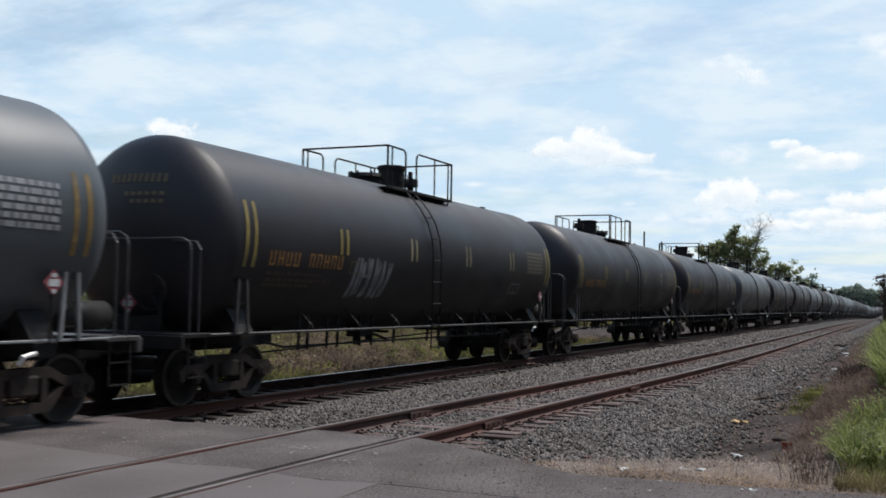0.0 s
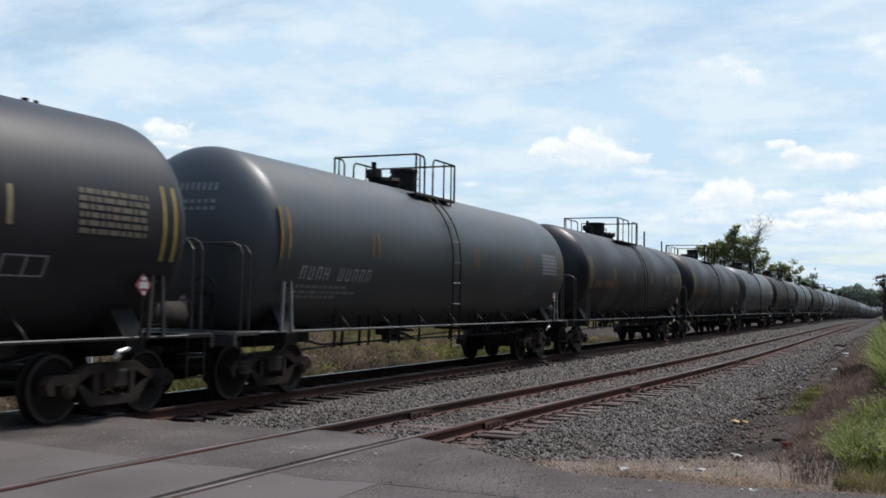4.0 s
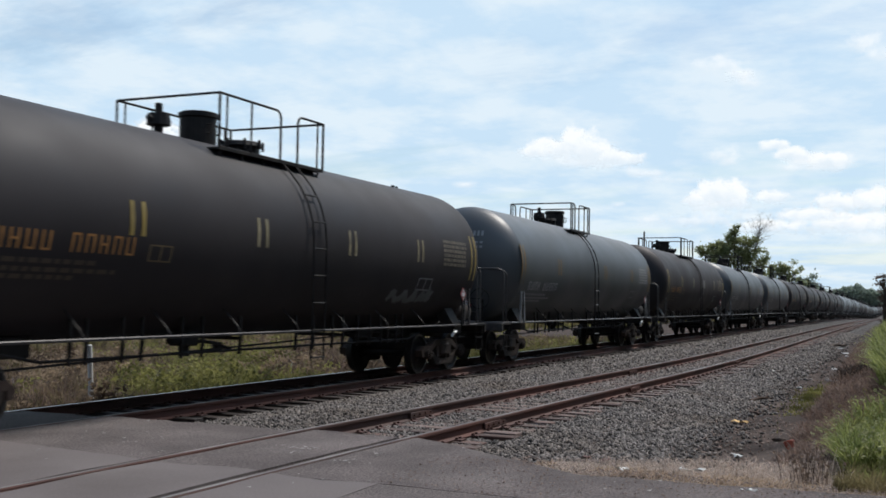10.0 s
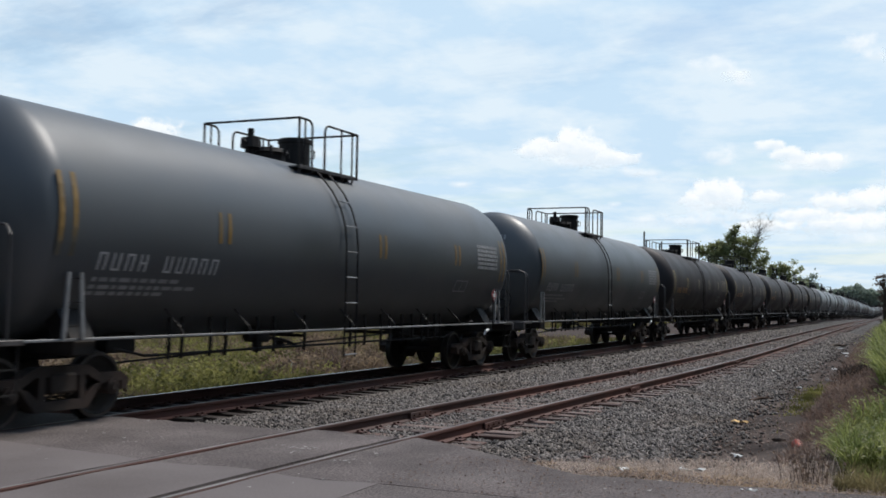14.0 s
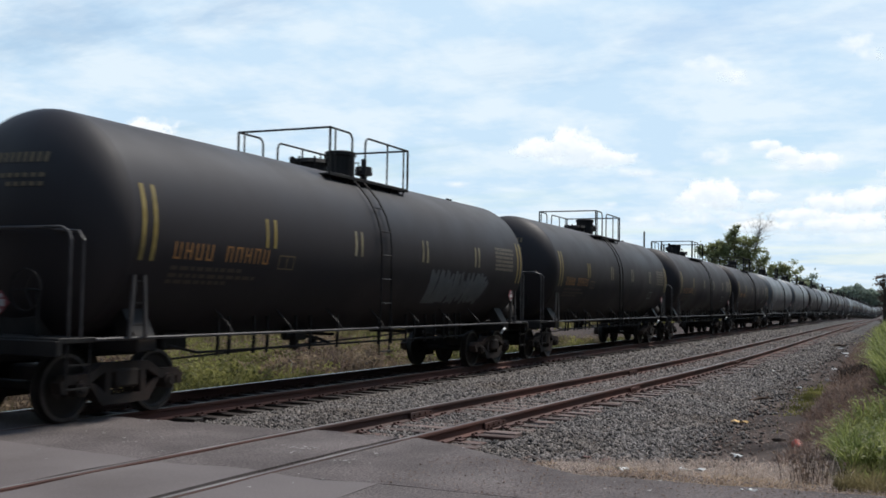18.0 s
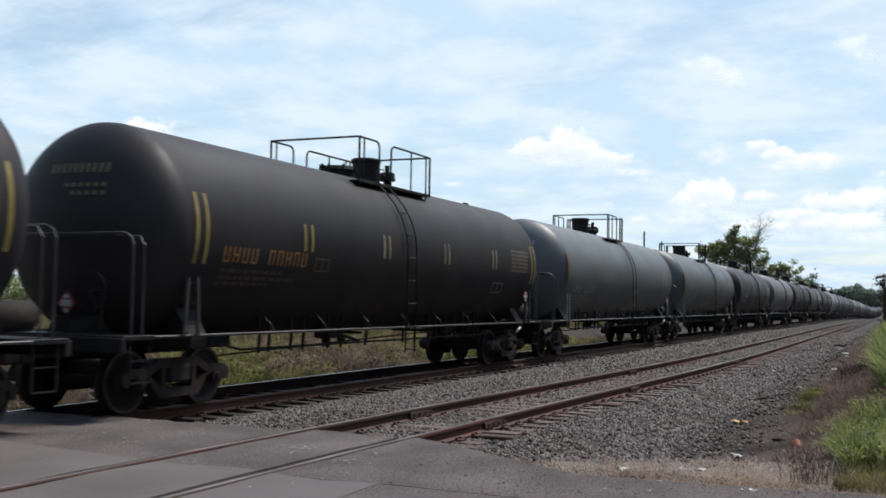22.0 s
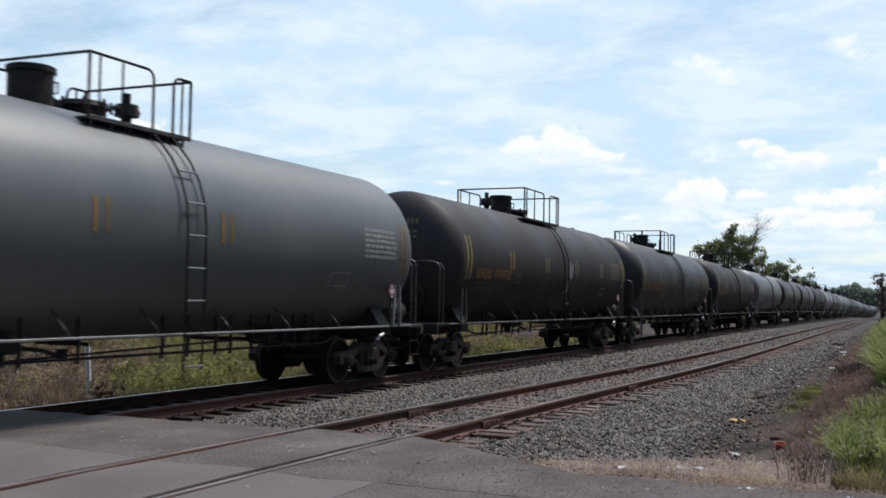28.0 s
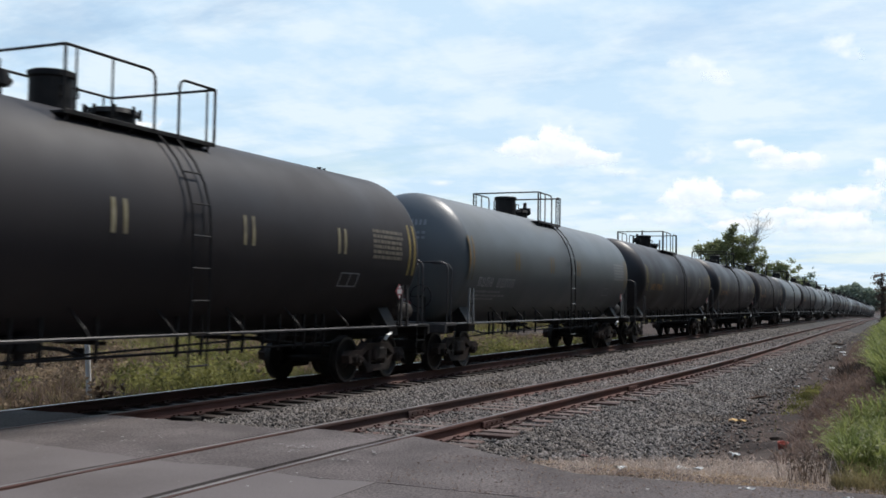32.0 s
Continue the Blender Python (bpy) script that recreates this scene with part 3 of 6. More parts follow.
def build_chips():
    """Pale paint flakes and crumbs on the paving, one scatter."""
    rng = np.random.default_rng(77)
    n = 150
    x = rng.uniform(6.2, 11.3, n)
    y = rng.uniform(2.0, 10.0, n)
    k = 0
    for cx, cy, m in ((10.05, 6.16, 16), (9.75, 6.2, 8), (10.05, 6.38, 7), (10.1, 5.3, 8), (9.5, 5.3, 6), (10.3, 9.44, 8), (9.9, 9.1, 5), (9.0, 7.3, 10), (8.7, 7.25, 8), (9.87, 8.08, 3), (9.4, 8.17, 4)):
        x[k:k + m], y[k:k + m] = rng.normal(cx, 0.05, m), rng.normal(cy, 0.10, m)
        k += m
    keep = (np.array([abs(abs(b - siding_y(a)) - HALF) for a, b in zip(x, y)]) > 0.16) & (x < 9.6 + 0.3 * y)
    x, y = x[keep], y[keep]
    n = len(x)
    r = rng.uniform(0.006, 0.022, n)
    a = rng.uniform(0, 6.28, n)
    v = np.zeros((n, 4, 3))
    for j in range(4):
        t = a + j * 1.571
        v[:, j, 0], v[:, j, 1], v[:, j, 2] = x + r * np.cos(t) * rng.uniform(0.6, 2.2, n), y + r * np.sin(t), 0.014 + rng.uniform(0, 0.004, n)
    tagged(soup("road_crumbs", v.reshape(-1, 3), 4 * np.arange(n)[:, None] + np.arange(4)[None], M_CHIP), "pale crumbs and flakes on the asphalt", "crumbs", kind="stuff")


# ---- tank cars ----
R, ZC, CYL, HEAD = 1.63, 2.67, 7.62, 0.80


def wrap(x, a, lift=0.006):
    """A point on the shell; a is the angle in degrees above the horizontal on the camera's side."""
    t = radians(a)
    return Vector((x, -(R + lift) * math.cos(t), ZC + (R + lift) * math.sin(t)))


def decal(bm, x0, x1, a0, a1, lift=0.006, n=3):
    """A thin raised patch on the shell."""
    for i in range(n):
        b0, b1 = a0 + (a1 - a0) * i / n, a0 + (a1 - a0) * (i + 1) / n
        q = [wrap(x0, b0, lift), wrap(x1, b0, lift), wrap(x1, b1, lift), wrap(x0, b1, lift)]
        bm.faces.new([bm.verts.new(p) for p in q])


def round_off(ob):
    """True normals of the shell and its domed ends, so that they meet without a crease."""
    ns = []
    for v in ob.data.vertices:
        x, y, z = v.co.x, v.co.y, v.co.z - ZC
        over = max(0.0, abs(x) - CYL) * (1 if x > 0 else -1)
        ns.append(Vector((over / HEAD ** 2, y / R ** 2, z / R ** 2)).normalized())
    ob.data.normals_split_custom_set_from_vertices(ns)


def build_tank(car, mat):
    prof = []
    for i in range(13):
        t = math.pi / 2 * i / 12
        prof.append((-CYL - HEAD * math.cos(t), R * math.sin(t)))
    for i in range(1, 14):
        prof.append((-CYL + 2 * CYL * i / 14, R))
    for i in range(13):
        t = math.pi / 2 * i / 12
        prof.append((CYL + HEAD * math.sin(t), R * math.cos(t)))
    seg = 72
    bm = bmesh.new()
    rings = []
    for x, r in prof:
        if r < 1e-4:
            rings.append([bm.verts.new((x, 0, ZC))])
        else:
            rings.append([bm.verts.new((x, r * math.cos(2 * math.pi * k / seg), ZC + r * math.sin(2 * math.pi * k / seg))) for k in range(seg)])
    for u, w in zip(rings, rings[1:]):
        for k in range(seg):
            k2 = (k + 1) % seg
            if len(u) == 1:
                bm.faces.new((u[0], w[k], w[k2]))
            elif len(w) == 1:
                bm.faces.new((u[k], w[0], u[k2]))
            else:
                bm.faces.new((u[k], w[k], w[k2], u[k2]))
    bmesh.ops.recalc_face_normals(bm, faces=bm.faces)
    bm.verts.index_update()
    ends = []
    for sgn in (-1, 1):
        fs = [f for f in bm.faces if sgn * f.calc_center_median().x > CYL]
        hb = bmesh.new()
        seen = {}
        for f in fs:
            for v in f.verts:
                if v.index not in seen:
                    seen[v.index] = hb.verts.new(v.co)
            hb.faces.new([seen[v.index] for v in f.verts])
        ends.append(hb)
        bmesh.ops.delete(bm, geom=fs, context="FACES")
    tank = part("tank", bm, mat, car, smooth=True)
    for hb in ends:
        round_off(part("tank_head", hb, mat, tank, smooth=True))
    round_off(tank)
    return tank


def build_truck(car, x0):
    """A two-axle truck: side frames with windows, springs, bolster, wheelsets and bearing caps."""
    bm = bmesh.new()
    box(bm, x0 - 0.22, x0 + 0.22, -1.12, 1.12, 0.42, 0.68, 0.03)
    box(bm, x0 - 0.2, x0 + 0.2, -0.25, 0.25, 0.68, 0.8, 0.02)
    truck = part("truck_bolster", bm, M_TRUCK, car, "rusty cast-steel truck")
    for s in (-1, 1):
        bm = bmesh.new()
        y0, y1 = s * 0.98 - 0.09, s * 0.98 + 0.09
        # top chord, bottom chord and two columns leave the windows open
        def prism(poly):
            f = [bm.verts.new((x0 + a, y0, b)) for a, b in poly]
            g = [bm.verts.new((x0 + a, y1, b)) for a, b in poly]
            bm.faces.new(f if s > 0 else f[::-1])
            bm.faces.new(g[::-1] if s > 0 else g)
            for i in range(len(poly)):
                j = (i + 1) % len(poly)
                bm.faces.new((f[i], g[i], g[j], f[j]))
        prism([(-1.24, 0.54), (-1.10, 0.64), (-0.70, 0.64), (-0.45, 0.77), (0.45, 0.77), (0.70, 0.64), (1.10, 0.64), (1.24, 0.54), (1.10, 0.52), (0.72, 0.50), (0.45, 0.64), (-0.45, 0.64), (-0.72, 0.50), (-1.10, 0.52)])
        prism([(-0.72, 0.52), (-0.60, 0.50), (-0.36, 0.33), (0.36, 0.33), (0.60, 0.50), (0.72, 0.52), (0.46, 0.20), (-0.46, 0.20)])
        prism([(-0.40, 0.32), (-0.30, 0.32), (-0.30, 0.66), (-0.40, 0.66)])
        prism([(0.30, 0.32), (0.40, 0.32), (0.40, 0.66), (0.30, 0.66)])
        prism([(-1.24, 0.55), (-1.10, 0.53), (-1.10, 0.40), (-1.20, 0.40)])
        prism([(1.10, 0.53), (1.24, 0.55), (1.20, 0.40), (1.10, 0.40)])
        bmesh.ops.recalc_face_normals(bm, faces=bm.faces)
        part("side_frame", bm, M_TRUCK, truck)
        bm = bmesh.new()
        for dx in (-0.17, 0.0, 0.17):
            pts = [(x0 + dx + 0.06 * math.cos(k), s * 0.98 + 0.06 * math.sin(k), 0.34 + 0.011 * k) for k in [i * 0.7 for i in range(36)]]
            tube(bm, pts, 0.016, 4)
        part("spring_nest", bm, M_TRUCK, truck)
        for dx in (-0.89, 0.89):
            bm = bmesh.new()
            disc_y(bm, x0 + dx, s * 0.92, s * 1.12, 0.457, 0.115, 14)
            box(bm, x0 + dx - 0.16, x0 + dx + 0.16, s * 0.98 - 0.08, s * 0.98 + 0.08, 0.55, 0.62, 0.01)
            part("bearing", bm, M_TRUCK, truck)
            bm = bmesh.new()
            disc_y(bm, x0 + dx, s * 1.12, s * 1.155, 0.457, 0.075, 12)
            for k in range(3):
                a = 2 * math.pi * k / 3 + 0.4
                disc_y(bm, x0 + dx + 0.045 * math.cos(a), s * 1.155, s * 1.175, 0.457 + 0.045 * math.sin(a), 0.014, 6)
            part("bearing_cap", bm, M_TRUCK, truck)
    for dx in (-0.89, 0.89):
        bm = bmesh.new()
        tube(bm, [(0, -0.95, 0), (0, 0.95, 0)], 0.075, 10)
        for s in (-1, 1):
            rad = [(0.62, 0.12), (0.66, 0.17), (0.69, 0.40), (0.68, 0.485), (0.715, 0.485), (0.72, 0.457), (0.83, 0.455), (0.835, 0.40), (0.80, 0.36), (0.77, 0.18), (0.80, 0.12)]
            prev = None
            for k in range(29):
                a = 2 * math.pi * k / 28
                row = [bm.verts.new((r * math.cos(a), s * y, r * math.sin(a))) for y, r in rad]
                if prev:
                    for i in range(len(rad) - 1):
                        bm.faces.new((prev[i], row[i], row[i + 1], prev[i + 1]))
                prev = row
            for k in range(5):
                a = 2 * math.pi * k / 5
                tube(bm, [(0.27 * math.cos(a), s * 0.76, 0.27 * math.sin(a)), (0.27 * math.cos(a), s * 0.79, 0.27 * math.sin(a))], 0.035, 6)
        bmesh.ops.recalc_face_normals(bm, faces=bm.faces)
        ws = part("wheelset", bm, M_WHEEL, truck)
        ws.matrix_parent_inverse = Matrix.Translation((x0 + dx, 0, 0.457))
        for s in (-1, 1):
            bm = bmesh.new()
            prev = None
            for k in range(29):
                a = 2 * math.pi * k / 28
                row = [bm.verts.new((r * math.cos(a), s * y, r * math.sin(a))) for y, r in ((0.8365, 0.405), (0.8365, 0.452))]
                if prev:
                    bm.faces.new((prev[0], row[0], row[1], prev[1]))
                prev = row
            part("wheel_rim", bm, M_TREAD, ws, "worn steel wheel rim")


def build_railing(car, x0, x1, gap0, gap1, mat):
    """The platform on top with its handrails, bonnet, hatch and valve."""
    w, zb, zt = 1.05, 4.10, 4.96
    for s in (-1, 1):
        bm = bmesh.new()
        box(bm, x0, x1, s * 0.83 - 0.21, s * 0.83 + 0.21, zb - 0.04, zb - 0.01)
        for k in range(6):
            x = x0 + 0.1 + (x1 - x0 - 0.2) * k / 5
            tube(bm, [(x, s * 1.03, zb - 0.02), (x, s * 0.97, 3.92)], 0.022, 4)
        box(bm, x0, x1, s * 1.04 - 0.015, s * 1.04 + 0.015, zb - 0.05, zb + 0.015, 0.006)
        part("platform_grating", bm, mat, car)
    for s in (-1, 1):
        for a, b in ((x0, gap0), (gap1, x1)):
            bm = bmesh.new()
            inner = b if a == x0 else a
            c = 0.14 if a == x0 else -0.14
            outer = a if a == x0 else b
            pts = [(outer, s * w, zt)] + [(inner - c + c * math.sin(t), s * w, zt - abs(c) * (1 - math.cos(t))) for t in (0, 0.4, 0.8, 1.2, 1.57)] + [(inner, s * w, zb)]
            tube(bm, pts, 0.021, 6)
            off = 0.2 if a == x0 else -0.2
            tube(bm, [(outer, s * w, zb - 0.05), (outer, s * w, zt)], 0.024, 6)
            tube(bm, [(outer + off, s * w, zb), (outer + off, s * w, zt)], 0.018, 6)
            if b - a > 1.2:
                tube(bm, [((a + b) / 2, s * w, zb), ((a + b) / 2, s * w, zt)], 0.018, 6)
            part("side_handrail", bm, M_FRAME, car)
    for x in (x0, x1):
        bm = bmesh.new()
        tube(bm, [(x, -w, zt), (x, w, zt)], 0.021, 6)
        part("end_handrail", bm, M_FRAME, car)


def build_top_fittings(car, bx, hatch_x, valve_x, mat):
    bm = bmesh.new()
    tube(bm, [(bx, 0, 4.15), (bx, 0, 4.72), (bx, 0, 4.74), (bx, 0, 4.81), (bx, 0, 4.83)], [0.31, 0.31, 0.34, 0.34, 0.30], 22)
    box(bm, bx - 0.38, bx + 0.38, -0.36, 0.36, 4.14, 4.24, 0.02)
    for s in (-1, 1):
        tube(bm, [(bx + s * 0.12, -0.28, 4.6), (bx + s * 0.12, -0.38, 4.6), (bx + s * 0.12, -0.38, 4.45), (bx + s * 0.12, -0.28, 4.45)], 0.015, 5)
    part("valve_bonnet", bm, M_FRAME, car, "black steel valve bonnet")
    bm = bmesh.new()
    tube(bm, [(hatch_x, 0, 4.15), (hatch_x, 0, 4.42)], 0.34, 18)
    tube(bm, [(hatch_x, 0, 4.42), (hatch_x, 0, 4.50)], [0.40, 0.36], 18)
    for k in range(8):
        a = 2 * math.pi * k / 8
        tube(bm, [(hatch_x + 0.40 * math.cos(a), 0.40 * math.sin(a), 4.36), (hatch_x + 0.40 * math.cos(a), 0.40 * math.sin(a), 4.53)], 0.026, 5)
    tube(bm, [(hatch_x - 0.4, 0.1, 4.45), (hatch_x - 0.5, 0.1, 4.5), (hatch_x - 0.5, 0.1, 4.3)], 0.03, 5)
    part("manway_hatch", bm, M_FRAME, car)
    bm = bmesh.new()
    tube(bm, [(valve_x, 0.1, 4.15), (valve_x, 0.1, 4.45), (valve_x, 0.1, 4.48), (valve_x, 0.1, 4.66)], [0.08, 0.08, 0.20, 0.18], 10)
    tube(bm, [(valve_x, 0.1, 4.66), (valve_x, 0.1, 4.84)], 0.06, 8)
    tube(bm, [(valve_x - 0.26, 0.1, 4.57), (valve_x + 0.26, 0.1, 4.57)], 0.05, 8)
    part("safety_valve", bm, M_FRAME, car)
    bm = bmesh.new()
    box(bm, min(bx, hatch_x, valve_x) - 0.5, max(bx, hatch_x, valve_x) + 0.45, -0.42, 0.42, 4.14, 4.20, 0.02)
    part("fitting_plate", bm, M_FRAME, car)
    for vx, vr in ((6.3, 0.05), (6.5, 0.035)) if mat not in (M_GREY, M_GREY_DULL) else ():
        bm = bmesh.new()
        tube(bm, [(vx, 0.0, 4.25), (vx, 0.0, 4.38)], vr, 8)
        part("vent_plug", bm, M_FRAME, car)


def build_ladder(car, x, mat, rung):
    """The ladder that follows the shell from the platform to below the running rail."""
    for dx in (-0.21, 0.21):
        bm = bmesh.new()
        pts = [(x + dx, -1.0, 4.08)] + [tuple(wrap(x + dx, a, 0.075)) for a in (46, 36, 24, 12, 0)] + [(x + dx, -R - 0.075, 1.6), (x + dx, -R - 0.05, 0.62)]
        tube(bm, pts, 0.018, 5)
        part("ladder_stile", bm, mat, car)
    zs = [0.68 + 0.47 * k for k in range(7)]
    for z in zs:
        y = -R - 0.075 if z < ZC else -math.sqrt(max(0.0, (R + 0.075) ** 2 - (z - ZC) ** 2))
        bm = bmesh.new()
        tube(bm, [(x - 0.21, y, z), (x + 0.21, y, z)], 0.016, 5)
        part("ladder_rung", bm, rung, car)


def build_lettering(car, mat, dim, seed, row=-14.0, start=-6.75, step=0.245):
    rng = random.Random(seed)
    bm = bmesh.new()
    x = start
    for k in range(10):
        if k != 4:
            for u in (0.0, 0.12):
                decal(bm, x + u, x + u + 0.036, row - 4.3, row + 4.3, n=3)
            decal(bm, x, x + 0.156, *rng.choice([(row + 3.3, row + 4.3), (row - 4.3, row - 3.3), (row - 0.5, row + 0.5)]), lift=0.008, n=1)
        x += step
    tagged(part("car_number", bm, mat, car), kind="stuff")
    bm = bmesh.new()
    for n, a in (((9, row - 9), (11, row - 13), (8, row - 16.5))):
        x = start
        for k in range(n):
            w = rng.uniform(0.08, 0.22)
            decal(bm, x, x + w, a - 1.1, a + 1.1, n=1)
            x += w + 0.05
    tagged(part("small_lettering", bm, dim, car), kind="stuff")
    bm = bmesh.new()
    for r in range(6):
        x = 5.7
        while x < 6.95:
            w = rng.uniform(0.06, 0.2)
            decal(bm, x, min(7.0, x + w), -7 + 3.6 * r, -4.6 + 3.6 * r, n=1)
            x += w + 0.035
    tagged(part("data_panel", bm, M_DIMWHITE if mat == M_WHITE else M_TAN, car), kind="stuff")
    bm = bmesh.new()
    for b in ((4.6, 5.3, -28, -27.2), (4.6, 5.3, -18.8, -18), (4.6, 4.63, -28, -18), (4.95, 4.98, -28, -18), (5.27, 5.3, -28, -18)):
        decal(bm, *b, n=2)
    tagged(part("stencil_box", bm, M_DIMWHITE, car), kind="stuff")
    if mat == M_ORANGE:
        bm = bmesh.new()
        for b in ((-4.08, -3.60, -18, -17.2), (-4.08, -3.60, -10.3, -9.5), (-4.08, -4.05, -18, -9.5), (-3.85, -3.82, -18, -9.5), (-3.63, -3.60, -18, -9.5)):
            decal(bm, *b, n=2)
        tagged(part("stencil_box", bm, M_OCHRE, car), kind="stuff")
    # the number on the end nearest the locomotive side
    bm = bmesh.new()
    for z, n, h in ((3.45, 10, 0.14), (3.24, 6, 0.06), (3.12, 5, 0.06)):
        y = -0.68
        for k in range(n):
            w = 0.062 if h > 0.1 else 0.08
            q = []
            for yy, zz in ((y, z), (y + w, z), (y + w, z + h), (y, z + h)):
                rr = min(0.999, math.hypot(yy, zz - ZC) / R)
                q.append(bm.verts.new((-CYL - HEAD * math.sqrt(1 - rr * rr) - 0.012, yy, zz)))
            bm.faces.new(q)
            y += w + 0.045
    tagged(part("end_number", bm, M_OCHRE if mat == M_ORANGE else M_DIMWHITE, car), kind="stuff")


# where the platform, its gap, the bonnet, hatch, valve and ladder stand on each kind of car
KINDS = {
    "black_a": (-1.6, 1.75, -0.74, -0.2, 0.62, -0.6, 1.85, -0.42),
    "black_b": (-1.87, 1.33, -0.1, 0.45, -1.05, 0.2, -1.95, 0.24),
    "grey_a": (-1.5, 0.65, -1.05, -0.6, 0.0, -0.95, -1.35, -0.62),
    "grey_b": (-1.1, 1.05, 0.2, 0.65, -1.1, -0.1, 0.95, 0.46),
    "dark_b": (-1.1, 1.05, 0.2, 0.65, -0.6, 0.2, 0.8, 0.52),
}
KINDS["brown_a"], KINDS["brown_b"] = KINDS["black_a"], KINDS["black_b"]


def build_car(kind):
    grey = kind.startswith("grey")
    white = grey or kind.startswith("dark")
    p0, p1, g0, g1, bon, hat, val, lad = KINDS[kind]
    car = new("tank_car")
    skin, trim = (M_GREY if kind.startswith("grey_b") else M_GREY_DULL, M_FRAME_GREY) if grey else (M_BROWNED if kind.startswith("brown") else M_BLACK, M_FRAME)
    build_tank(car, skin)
    for s in (-1, 1):
        bm = bmesh.new()
        x0, x1 = sorted((s * 5.6, s * 8.75))
        box(bm, x0, x1, -0.28, 0.28, 0.80, 1.08, 0.02)
        box(bm, *sorted((s * 6.2, s * 8.1)), -0.45, 0.45, 1.05, 1.42, 0.04)
        part("stub_sill", bm, M_FRAME, car)
        bm = bmesh.new()
        box(bm, s * 7.05 - 0.2, s * 7.05 + 0.2, -1.42, 1.42, 0.92, 1.12, 0.02)
        for y in (-1, 1):
            verts = [(s * 7.05 - 0.2, y * 1.4, 1.1), (s * 7.05 + 0.2, y * 1.4, 1.1), (s * 7.05 + 0.25, y * 1.0, 1.75), (s * 7.05 - 0.25, y * 1.0, 1.75)]
            a = [bm.verts.new(v) for v in verts]
            b = [bm.verts.new((v[0], v[1] - y * 0.3, v[2])) for v in verts]
            bm.faces.new(a)
            bm.faces.new(b[::-1])
            for i in range(4):
                bm.faces.new((a[i], b[i], b[(i + 1) % 4], a[(i + 1) % 4]))
        bmesh.ops.recalc_face_normals(bm, faces=bm.faces)
        part("body_bolster", bm, M_FRAME, car)
        bm = bmesh.new()
        box(bm, *sorted((s * 8.05, s * 8.72)), -1.45, 1.45, 1.08, 1.15, 0.01)
        box(bm, *sorted((s * 8.66, s * 8.76)), -1.45, 1.45, 0.92, 1.12, 0.01)
        part("end_platform", bm, M_LIT_STEEL if grey else M_FRAME, car)
        bm = bmesh.new()
        xx = s * 8.5
        tube(bm, [(xx, -1.38, 1.1), (xx, -1.38, 2.40), (xx, -1.34, 2.50), (xx, -1.22, 2.56), (xx, 1.22, 2.56), (xx, 1.34, 2.50), (xx, 1.38, 2.40), (xx, 1.38, 1.1)], 0.021, 6)
        part("end_handrail", bm, M_LIT_STEEL, car)
        bm = bmesh.new()
        tube(bm, [(xx - s * 0.22, -1.38, 1.1), (xx - s * 0.22, -1.38, 2.40), (xx - s * 0.22, -1.30, 2.52), (xx - s * 0.22, -0.6, 2.56), (xx - s * 0.22, -0.6, 2.3)], 0.019, 6)
        part("corner_handrail", bm, M_LIT_STEEL, car)
        # steps hanging below the corner
        for y in (-1.42, 1.42):
            bm = bmesh.new()
            for dx in (-0.2, 0.2):
                tube(bm, [(s * 8.35 + dx, y, 1.1), (s * 8.35 + dx, y, 0.5)], 0.014, 4)
            for z in (0.5, 0.8):
                tube(bm, [(s * 8.15, y, z), (s * 8.55, y, z)], 0.016, 4)
            part("sill_step", bm, M_FRAME, car)
        # coupler with its shank and knuckle
        bm = bmesh.new()
        box(bm, *sorted((s * 8.7, s * 8.98)), -0.07, 0.07, 0.80, 0.95, 0.02)
        box(bm, *sorted((s * 8.93, s * 9.22)), -0.13, 0.12, 0.74, 1.0, 0.04)
        part("coupler", bm, M_TRUCK, car)
        bm = bmesh.new()
        tube(bm, [(s * 8.75, 0.32, 0.85), (s * 8.95, 0.33, 0.65), (s * 9.15, 0.2, 0.52), (s * 9.25, 0.05, 0.55)], 0.028, 6)
        part("brake_hose", bm, M_FRAME, car)
        # side ladder at the end of the shell
        xl = s * 7.35
        for dx, lean in ((-0.13, -0.05), (0.13, 0.05)):
            bm = bmesh.new()
            box(bm, xl + dx - 0.026, xl + dx + 0.026, -1.52, -1.48, 1.12, 1.98)
            for v in bm.verts:
                v.co.x += lean * (1.6 - v.co.z) * 1.4
            part("side_ladder_stile", bm, trim if grey else M_LIT_STEEL, car, "light grey steel ladder stile" if grey else "")
        for z in (1.3, 1.6, 1.9):
            bm = bmesh.new()
            tube(bm, [(xl - 0.13, -1.5, z), (xl + 0.13, -1.5, z)], 0.013, 4)
            part("side_ladder_rung", bm, M_FRAME, car)
        # placard holder: on the side at one end, facing along the line at the other
        put = (lambda u, w, d: (7.0 + u, -1.56 - d, 1.84 + w)) if s > 0 else (lambda u, w, d: (-8.68 - d, -0.38 - u, 1.58 + w))
        bm = bmesh.new()
        diamond = ((0, -0.16), (0.16, 0), (0, 0.16), (-0.16, 0))
        ring = [bm.verts.new(put(u, w, 0.0)) for u, w in diamond]
        back = [bm.verts.new(put(u, w, -0.012)) for u, w in diamond]
        bm.faces.new(ring)
        bm.faces.new(back[::-1])
        for i in range(4):
            bm.faces.new((ring[i], back[i], back[(i + 1) % 4], ring[(i + 1) % 4]))
        plac = part("placard", bm, M_RED, car, "red and white diamond hazard placard")
        bm = bmesh.new()
